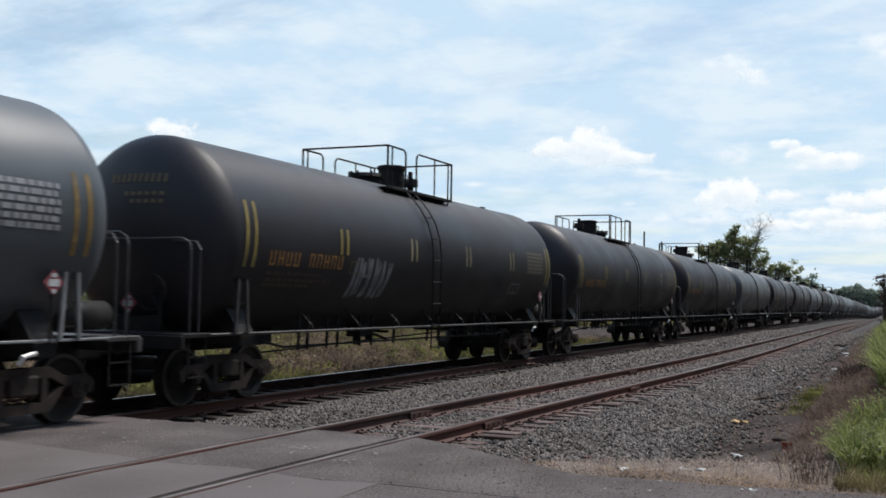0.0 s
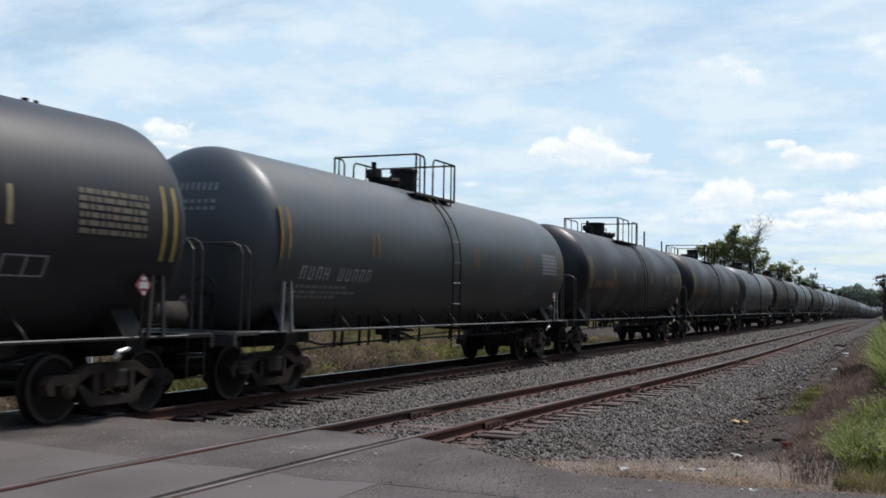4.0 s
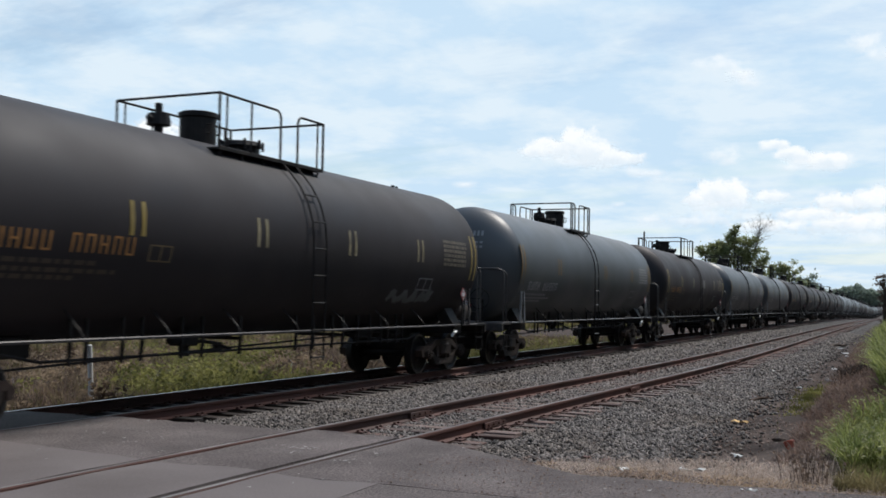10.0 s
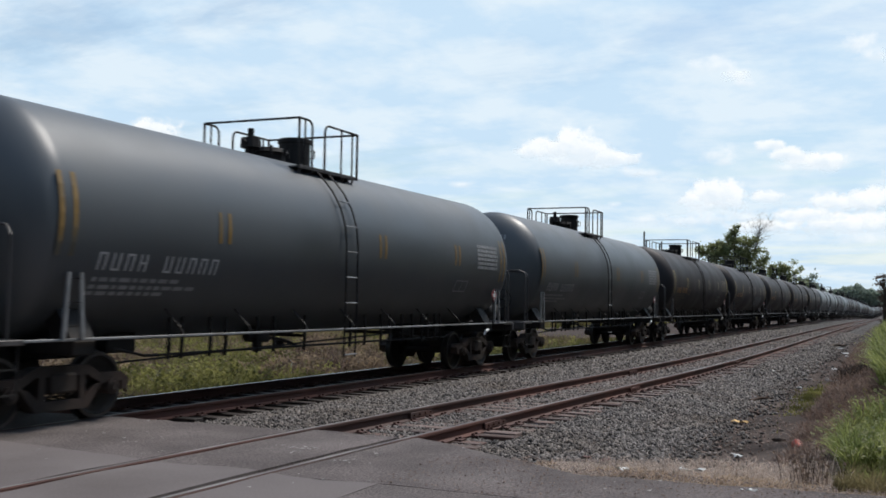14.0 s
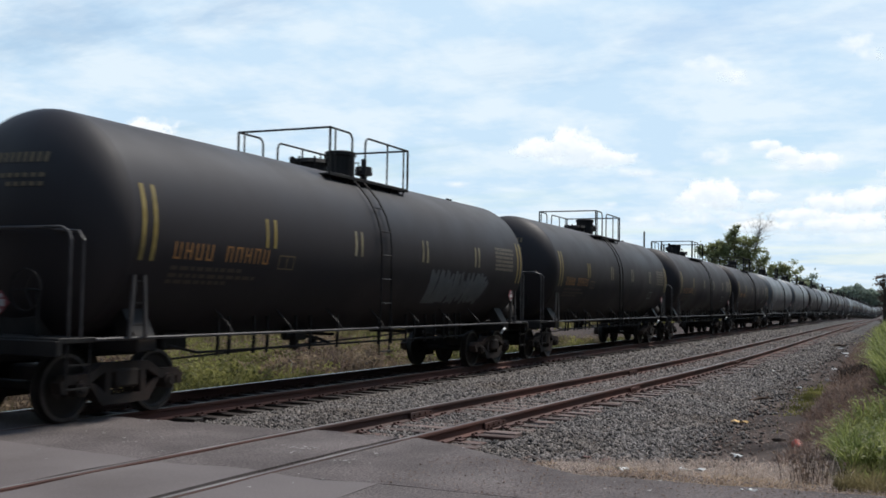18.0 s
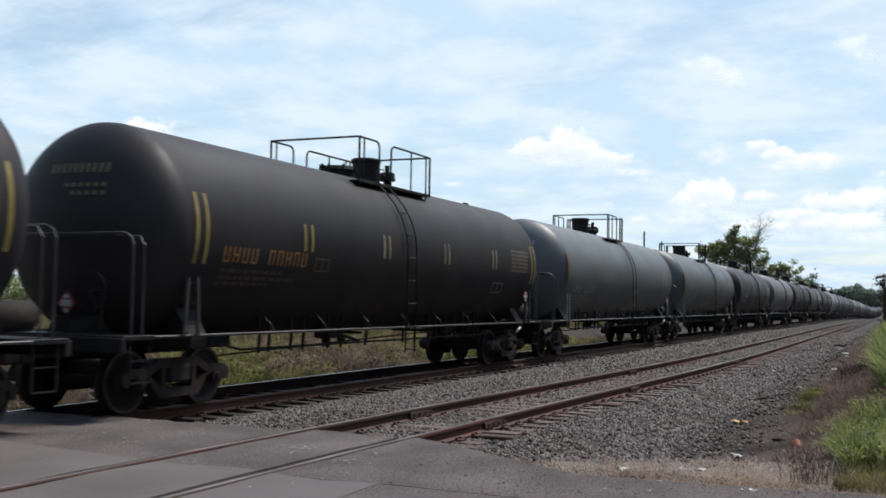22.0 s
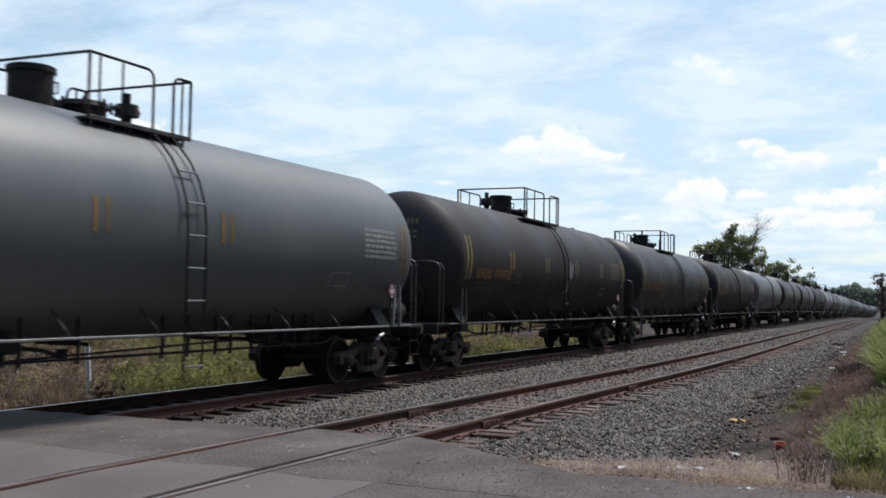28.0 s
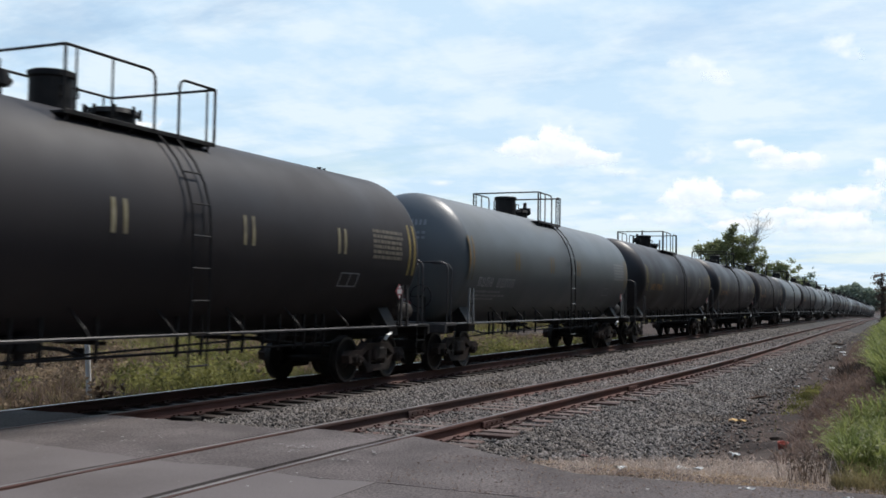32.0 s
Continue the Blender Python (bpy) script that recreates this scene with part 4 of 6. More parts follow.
        for (u0, w0), (u1, w1) in (((-0.09, -0.045), (0.09, 0.045)), ((-0.05, 0.065), (0.05, 0.115)), ((-0.03, -0.13), (0.03, -0.08))):
            bm.faces.new([bm.verts.new(put(u, w, 0.006)) for u, w in ((u0, w0), (u1, w0), (u1, w1), (u0, w1))])
        part("placard_panel", bm, M_WHITE, plac, "white panel")
        bm = bmesh.new()
        foot = put(0, 0, -0.03)
        tube(bm, [put(0, -0.1, -0.03), (foot[0], foot[1], 1.1)], 0.02, 5)
        part("placard_bracket", bm, M_FRAME, car)
        build_truck(car, s * 7.05)
    bm = bmesh.new()
    tube(bm, [(6.60, -1.46, 0.86), (6.62, -1.5, 0.95), (6.74, -1.51, 0.98), (6.84, -1.46, 0.98)], 0.032, 6)
    part("release_handle", bm, M_CAP, car, "bright steel handle")
    # running rails along both sides and the brake pipe below
    for y in (-1.46, 1.46):
        bm = bmesh.new()
        if grey:
            box(bm, -8.1, 8.1, y - 0.022, y + 0.022, 1.112, 1.148, 0.008)
        else:
            tube(bm, [(-8.1, y, 1.12), (8.1, y, 1.12)], 0.024, 6)
        part("running_rail", bm, trim if grey else M_LIT_STEEL, car, "light grey running rail" if grey else "")
    for k in range(7):
        x = -5.1 + 1.7 * k
        bm = bmesh.new()
        tube(bm, [(x, -1.46, 1.12), (x - 0.05, -1.42, 1.24), (x - 0.05, -1.02, 1.62)], [0.02, 0.016, 0.01], 4)
        part("rail_bracket", bm, M_FRAME, car)
    bm = bmesh.new()
    tube(bm, [(-6.0, -0.95, 0.95), (-5.4, -1.0, 0.83), (5.2, -1.0, 0.83), (5.9, -0.95, 0.95)], 0.022, 6)
    part("brake_pipe", bm, M_FRAME, car)
    bm = bmesh.new()
    tube(bm, [(-5.5, 0.7, 0.98), (5.5, 0.7, 0.98)], 0.018, 5)
    part("brake_rod", bm, M_FRAME, car)
    for x in (-4.9, -4.6, -3.9, -3.5, -2.6, -2.1, -1.1, 0.6, 1.2, 1.9, 2.3, 2.9, 3.4, 3.9, 4.2, 4.6, 4.9):
        bm = bmesh.new()
        tube(bm, [(x, -1.0, 0.76), (x, -1.02, 1.0), (x + 0.03, -0.98, 1.5)], 0.03, 4)
        part("pipe_hanger", bm, M_FRAME, car)
    bm = bmesh.new()
    tube(bm, [(-0.35, 0, 1.45), (-0.35, 0, 1.12), (-0.35, 0, 0.96)], [0.42, 0.36, 0.2], 16)
    box(bm, -0.95, 0.25, -0.22, 0.22, 1.12, 1.34, 0.05)
    tube(bm, [(-0.35, -0.5, 0.98), (-0.35, 0.5, 0.98)], 0.03, 6)
    tube(bm, [(-0.35, 0, 0.9), (-0.35, 0, 0.74)], 0.09, 10)
    part("bottom_outlet", bm, M_FRAME, car)
    # brake cylinder and its levers ahead of the far truck
    bm = bmesh.new()
    tube(bm, [(3.55, -0.55, 1.0), (3.58, -0.55, 1.0), (4.15, -0.55, 1.0), (4.2, -0.55, 1.0)], [0.10, 0.15, 0.15, 0.08], 12)
    tube(bm, [(4.2, -0.55, 1.0), (4.9, -0.5, 0.98)], 0.03, 6)
    part("brake_cylinder", bm, M_FRAME, car)
    bm = bmesh.new()
    box(bm, 4.86, 4.94, -0.95, 0.6, 0.95, 1.02, 0.01)
    box(bm, 3.0, 3.08, -0.9, 0.5, 0.93, 1.0, 0.01)
    tube(bm, [(3.04, -0.85, 0.96), (5.9, -0.6, 0.72)], 0.02, 5)
    tube(bm, [(-5.6, -0.6, 0.72), (3.04, -0.7, 0.96)], 0.018, 5)
    part("brake_lever", bm, M_FRAME, car)
    for sx in (-1, 1):
        bm = bmesh.new()
        box(bm, *sorted((sx * 5.15, sx * 5.75)), -0.62, 0.62, 0.86, 1.16, 0.03)
        part("sill_pad", bm, M_FRAME, car)
    bm = bmesh.new()
    box(bm, -2.3, -1.95, -0.85, -0.5, 0.92, 1.14, 0.03)
    tube(bm, [(-2.12, -0.68, 0.92), (-2.12, -0.68, 0.76)], 0.09, 10)
    tube(bm, [(-2.5, -0.7, 1.02), (-2.3, -0.7, 1.02)], 0.07, 8)
    tube(bm, [(-1.95, -0.7, 1.0), (-1.5, -0.78, 0.95), (-1.2, -0.9, 0.84)], 0.03, 6)
    tube(bm, [(-2.2, -0.6, 1.1), (-2.2, -0.6, 1.4)], 0.04, 6)
    part("brake_valve", bm, M_FRAME, car)
    bm = bmesh.new()
    tube(bm, [(7.55, -0.95, 1.42), (7.58, -0.95, 1.42), (8.5, -0.95, 1.42), (8.53, -0.95, 1.42)], [0.1, 0.2, 0.2, 0.1], 14)
    part("air_reservoir", bm, M_FRAME if grey else M_TRUCK, car, smooth=True)
    bm = bmesh.new()
    for k in range(16):
        a, b = 2 * math.pi * k / 16, 2 * math.pi * (k + 1) / 16
        tube(bm, [(-8.62, -0.75 + 0.27 * math.cos(a), 1.75 + 0.27 * math.sin(a)), (-8.62, -0.75 + 0.27 * math.cos(b), 1.75 + 0.27 * math.sin(b))], 0.014, 4)
    for k in range(3):
        a = 2 * math.pi * k / 3
        tube(bm, [(-8.62, -0.75, 1.75), (-8.62, -0.75 + 0.27 * math.cos(a), 1.75 + 0.27 * math.sin(a))], 0.012, 4)
    tube(bm, [(-8.62, -0.75, 1.75), (-8.4, -0.75, 1.75), (-8.4, -0.75, 1.1)], 0.03, 5)
    part("hand_brake_wheel", bm, M_FRAME, car)
    build_railing(car, p0, p1, g0, g1, M_LIT_STEEL if grey else M_FRAME)
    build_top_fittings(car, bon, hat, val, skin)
    # grey cars get light rungs, painted so in place of reflected sky
    build_ladder(car, lad, M_FRAME, M_FRAME_GREY if grey else M_FRAME)
    for k in range(6):
        if (kind, k) in (("grey_a", 2), ("grey_b", 4)):
            continue
        x = -7.3 + 2.95 * k if not grey else (-7.6, -4.4, -1.4, 0.78 if kind == "grey_a" else 1.3, 4.5, 7.4)[k]
        tall = k in (0, 5)
        for dx in (-0.17, 0.06):
            bm = bmesh.new()
            decal(bm, x + dx, x + dx + 0.085, -17.5 if tall else -6, 20 if tall else 10.5, n=6)
            part("reflective_stripe", bm, (M_YELLOW if tall or k == 1 else M_CREAM) if not grey else M_FADED, car, "yellow reflective stripe")
    build_lettering(car, M_WHITE if white else M_ORANGE, M_DIMWHITE if white else M_DIM, 4 if grey else 9, -19.0 if grey else -11.3, *((-7.0, 0.262) if grey else ()))
    return car


# coupler places along the train at the start, in metres, nearest first
COUPLINGS = [11.56, 30.06, 48.07, 66.44, 84.1, 102.67, 121.14, 139.33, 157.83, 176.6, 195.02, 213.62, 231.67, 250.21, 268.74, 287.23, 305.58, 324.06, 342.53, 361.02, 379.39, 397.76, 415.89, 434.49, 452.82]
GREY_A = {-1, 3, 6, 8, 10, 11, 28, 31, 38, 43}
GREY_B = {17, 18, 20, 24, 30, 35}
BLACK_A = {0, 5, 12, 13, 14, 16, 26, 33, 36}
BROWNED = {7, 9, 12, 13, 14, 15, 16, 21, 23, 27, 32, 37}
FINE = {"pipe_hanger", "rail_bracket", "side_ladder_rung", "spring_nest", "bearing_cap", "vent_plug", "sill_step", "brake_hose"}
CARS = []


def coupling(n):
    if n < 0:
        return COUPLINGS[0] + 18.2 * n
    if n >= len(COUPLINGS):
        return COUPLINGS[-1] + 18.4 * (n - len(COUPLINGS) + 1)
    return COUPLINGS[n]


def travelled(t):
    """Metres that the train has run since the start."""
    return 13.491 * t - 1.797 * t * (32 - t) / 256


def car_pose(n, t):
    x = (coupling(n) + coupling(n + 1)) / 2 - travelled(t)
    return pose(x, MAIN_Y, fall(x), 0, -math.degrees(slope(x)), 0)


def scribble(car, x0, x1, a0, a1, seed, mat=M_GRAFFITI, strokes=9, width=0.07):
    """Sprayed strokes on the shell."""
    rng = random.Random(seed)
    bm = bmesh.new()
    for k in range(strokes):
        x = x0 + (x1 - x0) * (k + rng.uniform(0, 0.6)) / strokes
        pts = []
        for i in range(5):
            pts.append((x + rng.uniform(-0.5, 0.5) * (x1 - x0) / strokes * 1.4, a0 + (a1 - a0) * (i % 2 if rng.random() < 0.8 else rng.random()) + rng.uniform(-2, 2)))
        for (xa, aa), (xb, ab) in zip(pts, pts[1:]):
            d = Vector((xb - xa, (ab - aa) * R * math.pi / 180))
            if d.length < 0.02:
                continue
            nn = Vector((-d.y, d.x)).normalized() * width / 2
            da = nn.y * 180 / math.pi / R
            steps = 3
            for i in range(steps):
                u, w = i / steps, (i + 1) / steps
                q = [(xa + d.x * u - nn.x, aa + (ab - aa) * u - da), (xa + d.x * w - nn.x, aa + (ab - aa) * w - da), (xa + d.x * w + nn.x, aa + (ab - aa) * w + da), (xa + d.x * u + nn.x, aa + (ab - aa) * u + da)]
                bm.faces.new([bm.verts.new(wrap(*p, 0.007 + 0.0003 * k)) for p in q])
    tagged(part("graffiti", bm, mat, car, "sprayed white graffiti strokes" if mat != M_GRAFFITI_GREY else "faded grey sprayed patch"), kind="stuff")


def build_train():
    first = {}
    for n in range(-2, 47):
        kind = "grey_a" if n in GREY_A else "grey_b" if n in GREY_B else "black_a" if n in BLACK_A else "dark_b" if n == 19 else "black_b"
        if n in BROWNED:
            kind = kind.replace("black", "brown")
        if kind not in first:
            ob = first[kind] = build_car(kind)
            ob.matrix_basis = car_pose(n, 0)
        else:
            ob = copy_thing(first[kind], car_pose(n, 0))
        label = {"grey": "blue-grey railway tank car with white lettering and roof railing", "dark": "black railway tank car with white lettering and roof railing", "blac": "black railway tank car with yellow stripes and roof railing", "brow": "brownish black railway tank car with yellow stripes and roof railing"}[kind[:4]]
        if n in (0, 6, 9, 13, 21):
            label = label.replace("yellow stripes and roof railing", "sprayed graffiti on its side").replace("white lettering and roof railing", "sprayed graffiti on its side")
        tagged(ob, label, "tank car", "tank cars of the train")
        if n >= 31 and ob != first[kind]:
            for o in ob.children_recursive:
                if o.name.split(".")[0] in FINE:
                    bpy.data.objects.remove(o)
        CARS.append((n, ob))
    cars = dict(CARS)
    scribble(cars[0], -3.9, -2.4, -34, -8, 3, M_GRAFFITI_MID, strokes=11, width=0.06)
    scribble(cars[6], -0.5, 0.2, -4, 8, 5, strokes=6, width=0.018)
    scribble(cars[6], -0.55, 0.5, -25, -11, 25, strokes=8, width=0.018)
    scribble(cars[9], 0.9, 1.65, -4, 10, 8, strokes=7, width=0.020)
    scribble(cars[9], 0.95, 1.5, -26, -7, 18, M_GRAFFITI_MID, strokes=6, width=0.02)
    scribble(cars[13], 2.0, 5.2, -38, -12, 11, M_GRAFFITI_GREY, strokes=16, width=0.12)
    scribble(cars[13], 2.6, 5.4, -32, -18, 12, M_GRAFFITI_GREY, strokes=12, width=0.18)
    scribble(cars[21], 0.7, 1.1, -10, 8, 14, strokes=7, width=0.018)
    scribble(cars[21], 0.65, 1.0, -28, -12, 34, strokes=6, width=0.018)
    scribble(cars[7], 3.6, 5.6, -38, -28, 17, M_GRAFFITI_GREY, strokes=9, width=0.12)


# ---- plants ----
def blades(name, spots, height, width, material, label, category, seed, lean=0.35, kind="stuff"):
    """A scatter of bent blades, each two triangles wide at the foot."""
    rng = np.random.default_rng(seed)
    n = len(spots)
    h = height * rng.uniform(0.45, 1.25, n)  # height may be one value or one for each blade
    a = rng.uniform(0, 6.283, n)
    w = width * rng.uniform(0.6, 1.4, n)
    d = np.stack([np.cos(a), np.sin(a)], 1)
    le = rng.uniform(0.05, lean, n) * h
    b = rng.uniform(0, 6.283, n)
    e = np.stack([np.cos(b), np.sin(b)], 1)
    base = np.asarray(spots)
    v = np.zeros((n, 5, 3))
    v[:, 0, :2], v[:, 1, :2] = base[:, :2] - d * w[:, None] / 2, base[:, :2] + d * w[:, None] / 2
    v[:, 2, :2], v[:, 3, :2] = base[:, :2] + d * w[:, None] * 0.4 + e * le[:, None] * 0.35, base[:, :2] - d * w[:, None] * 0.4 + e * le[:, None] * 0.35
    v[:, 4, :2] = base[:, :2] + e * le[:, None]
    v[:, 0, 2] = v[:, 1, 2] = base[:, 2]
    v[:, 2, 2] = v[:, 3, 2] = base[:, 2] + 0.55 * h
    v[:, 4, 2] = base[:, 2] + h
    k = 5 * np.arange(n)[:, None]
    f = np.concatenate([k + [0, 1, 2], k + [0, 2, 3], k + [3, 2, 4]])
    return tagged(soup(name, v.reshape(-1, 3), f, material), label, category, kind=kind)


def arching(name, spots, height, width, material, label, category, seed, droop=0.7, heads=None):
    """Long blades that rise and bow over, in four pieces each; heads adds pale seed heads of that material at some tips."""
    rng = np.random.default_rng(seed)
    base = np.asarray(spots)
    n = len(base)
    h = height * rng.uniform(0.5, 1.2, n)
    a, b = rng.uniform(0, 6.283, n), rng.uniform(0, 6.283, n)
    e = np.stack([np.cos(a), np.sin(a)], 1)
    d = np.stack([np.cos(b), np.sin(b)], 1)
    w = width * rng.uniform(0.6, 1.4, n)
    bow = droop * rng.uniform(0.3, 1.2, n)
    v = np.zeros((n, 9, 3))
    for k, (s, t) in enumerate(((0.0, 0.8), (0.35, 1.0), (0.65, 0.8), (0.87, 0.5))):
        mid = base[:, :2] + e * (h * bow * s ** 1.9)[:, None]
        z = base[:, 2] + h * (1.2 * s - 0.55 * bow * s ** 2.6)
        for j, sg in enumerate((-0.5, 0.5)):
            v[:, 2 * k + j, :2], v[:, 2 * k + j, 2] = mid + d * (sg * w * t)[:, None], z
    v[:, 8, :2], v[:, 8, 2] = base[:, :2] + e * (h * bow)[:, None], base[:, 2] + h * (1.2 - 0.6 * bow)
    k = 9 * np.arange(n)[:, None]
    f = np.concatenate([k + list(q) for i in (0, 2, 4) for q in ((i, i + 1, i + 3), (i, i + 3, i + 2))] + [k + [6, 7, 8]])
    ob = tagged(soup(name, v.reshape(-1, 3), f, material), label, category, kind="stuff")
    if heads:
        tips = v[rng.random(n) < 0.22][:, [7, 8]].mean(1)
        c = np.repeat(tips, 5, 0) + rng.normal(0, 0.014, (5 * len(tips), 3))
        q, g = leaf_quads(c, 0.035, rng, 0.3)
        tagged(soup("grass_seed_heads", q, g, heads), "pale seed heads on the tall grass", category, kind="stuff")
    return ob


def leaf_quads(centres, size, rng, up=0.4):
    """Folded leaves at the given places."""
    n = len(centres)
    nrm = rng.normal(0, 1, (n, 3))
    nrm[:, 2] = np.abs(nrm[:, 2]) + up
    nrm /= np.linalg.norm(nrm, axis=1)[:, None]
    t = rng.normal(0, 1, (n, 3))
    t -= nrm * (t * nrm).sum(1)[:, None]
    t /= np.linalg.norm(t, axis=1)[:, None]
    b = np.cross(nrm, t)
    s = (size * rng.uniform(0.6, 1.4, n))[:, None]
    v = np.stack([centres - t * s * 0.5, centres + b * s * 0.28, centres + t * s * 0.5 + nrm * s * 0.1, centres - b * s * 0.28], 1)
    f = 4 * np.arange(n)[:, None] + np.array([[0, 1, 2, 3]])
    return v.reshape(-1, 3), f


def build_tree(x, y, height, spread, trunk_r, clumps, seed, leaf=0.4, mat=M_LEAF, label="green roadside tree with an uneven crown", bare=None, name="tree"):
    """A tree: tapered trunk, limbs and a crown of many leaves in clumps; clumps are (dx, dy, z, radius)."""
    rng = np.random.default_rng(seed)
    g = fall(x) - 0.6
    tree = tagged(new(name), label, "tree")
    tree.location = (x, y, g)
    bm = bmesh.new()
    tube(bm, [(0, 0, -0.2), (0.1, 0.05, height * 0.25), (-0.1, 0.1, height * 0.55), (0.0, 0.0, height * 0.9)], [trunk_r, trunk_r * 0.8, trunk_r * 0.5, trunk_r * 0.12], 8)
    trunk = part("trunk", bm, M_BARK, tree)
    pts = []
    for dx, dy, z, r in clumps:
        bm = bmesh.new()
        z0 = max(0.5, min(z * 0.6, height * 0.6))
        tube(bm, [(0, 0, z0), (dx * 0.5, dy * 0.5, z0 + (z - z0) * 0.6), (dx, dy, z)], [trunk_r * 0.35, trunk_r * 0.22, 0.02], 5)
        part("limb", bm, M_BARK, trunk)
        n = int(285 * r * r * (0.4 / leaf) ** 1.2) + 50
        sub = rng.normal(0, 0.45, (max(5, int(6 * r)), 3)) * r + np.array([dx, dy, z])
        c = sub[rng.integers(0, len(sub), n)] + rng.normal(0, 0.27, (n, 3)) * r * np.array([1, 1, 0.8])
        pts.append(c)
    c = np.concatenate(pts)
    c = c[c[:, 2] > 0.3]
    v, f = leaf_quads(c, leaf, rng)
    soup("crown", v, f, mat, tree)
    if bare:
        r2 = random.Random(seed)
        bm = bmesh.new()
        dx, dy, z = bare
        tube(bm, [(0, 0, height * 0.35), (dx * 0.5, dy * 0.5, height * 0.6), (dx * 0.8, dy * 0.8, z * 0.82)], [0.16, 0.11, 0.06], 5)
        for k in range(60):
            t = r2.uniform(0.3, 1.0)
            p = Vector((dx * 0.8 * t, dy * 0.8 * t, height * 0.4 + (z * 0.85 - height * 0.4) * t))
            q = p + Vector((r2.uniform(-2.2, 1.5), r2.uniform(-3.0, 1.2), r2.uniform(0.8, 3.2)))
            m = p.lerp(q, 0.5) + Vector((r2.uniform(-0.3, 0.3), r2.uniform(-0.3, 0.3), 0.2))
            tube(bm, [p, m, q], [0.032, 0.02, 0.008], 4)
            for j in range(3):
                e = m.lerp(q, r2.random())
                tube(bm, [e, e + Vector((r2.uniform(-0.7, 0.7), r2.uniform(-0.8, 0.8), r2.uniform(0.2, 0.9)))], [0.015, 0.007], 3)
        part("bare_branch", bm, M_TWIG, tree, "bare grey branches")
    return tree


def build_plants():
    rng = np.random.default_rng(12)

    def field(n, x0, x1, y0, y1, thin, sign=1):
        p = np.stack([rng.uniform(x0, x1, n), rng.uniform(y0, y1, n), np.zeros(n)], 1)
        keep = sign * np.array([noise.noise((a * 0.22, b * 0.3, thin)) + 0.4 * noise.noise((a * 0.9, b * 0.9, thin)) for a, b, _ in p]) + rng.normal(0, 0.12, n) > (0.02 if sign > 0 else -0.22)
        p = p[keep]
        p[:, 2] = [verge(a, b) + fall(a) - 0.03 for a, b, _ in p]
        return p
    def tufts(name, n, count, height, width, mat, label, seed, want, x1=62.0):
        """Tufts of grass and weeds, thick where want(x, y) is high."""
        r = np.random.default_rng(seed)
        p = np.stack([9 + (x1 - 9) * r.random(n) ** 1.3, 13.1 + 21 * r.random(n) ** 1.3], 1)
        p = p[np.array([want(a, b) for a, b in p]) > r.random(len(p))]
        size = r.uniform(0.5, 1.3, len(p))
        c = np.repeat(p, count, 0)
        sz = np.repeat(size, count)
        c = c + r.normal(0, 0.14, c.shape) * sz[:, None]
        z = np.array([verge(a, b) + fall(a) - 0.03 for a, b in c])
        ob = blades(name, np.stack([c[:, 0], c[:, 1], z], 1), height * sz, width, mat, label, "grass", seed, lean=0.9)
        return ob

    def green(a, b):
        d = max(0.0, 1.25 - math.hypot((a - 20.3 - 0.9 * (b - 15)) / 3.4, (b - 15.5) / 3.5))
        return min(1.0, 1.6 * d) + max(0.0, 1.2 * noise.noise((a * 0.16, b * 0.25, 1.0)) + 0.4 * noise.noise((a * 0.7, b * 0.7, 1.0))) * (1.4 if a > 27 else 0.1)

    def brown(a, b):
        return max(0.05, 0.75 - green(a, b)) * (0.35 + 0.9 * max(0.0, 0.5 + noise.noise((a * 0.5, b * 0.5, 9.0))))
    tufts("green_grass", 7500, 22, 0.38, 0.022, M_GRASS, "yellow-green grass tufts beyond the tracks", 1, green)
    tufts("dry_grass", 5200, 20, 0.32, 0.020, M_DRY, "dry tan grass tufts beyond the tracks", 2, brown)
    tufts("olive_grass", 5200, 20, 0.34, 0.022, M_OLIVE, "dull olive weeds beyond the tracks", 31, lambda a, b: 0.7 * brown(a + 3, b + 4))
    # broad-leaved plants among the tufts
    for name, mat, want, n, seed in (("leafy_weeds", M_GRASS, green, 900, 41), ("dull_leafy_weeds", M_DRY, brown, 700, 42)):
        r = np.random.default_rng(seed)
        p = np.stack([9 + 40 * r.random(n) ** 1.2, 13.2 + 14 * r.random(n) ** 1.2], 1)
        p = p[np.array([want(a, b) for a, b in p]) > r.random(n)]
        k = 64
        c = np.repeat(np.stack([p[:, 0], p[:, 1], [verge(a, b) + fall(a) for a, b in p]], 1), k, 0)
        hgt = np.repeat(r.uniform(0.25, 0.75, len(p)), k)
        t = r.random(len(c)) ** 0.8
        c = c + np.stack([r.normal(0, 0.17, len(c)), r.normal(0, 0.17, len(c)), 0.05 + hgt * t], 1)
        v, f = leaf_quads(c, 0.11, r, 0.5)
        tagged(soup(name, v, f, mat), "leafy green weeds beyond the tracks" if mat == M_GRASS else "dull brownish leafy weeds beyond the tracks", "weeds", kind="stuff")
    tufts("dead_weeds", 2600, 16, 0.42, 0.018, M_BROWN, "dark brown dead weeds beyond the tracks", 33, brown)
    blades("meadow_grass", field(30000, 36, 260, 26, 75, 3.0), 0.45, 0.10, M_GRASS, "green meadow grass beyond the tracks", "grass", 3)
    blades("dry_field", np.stack([10 + 160 * rng.random(110000) ** 1.2, 30 + 120 * rng.random(110000) ** 1.5, np.full(110000, -0.75)], 1), 0.7, 0.12, M_FIELD, "tan dry field beyond the tracks", "field", 4)

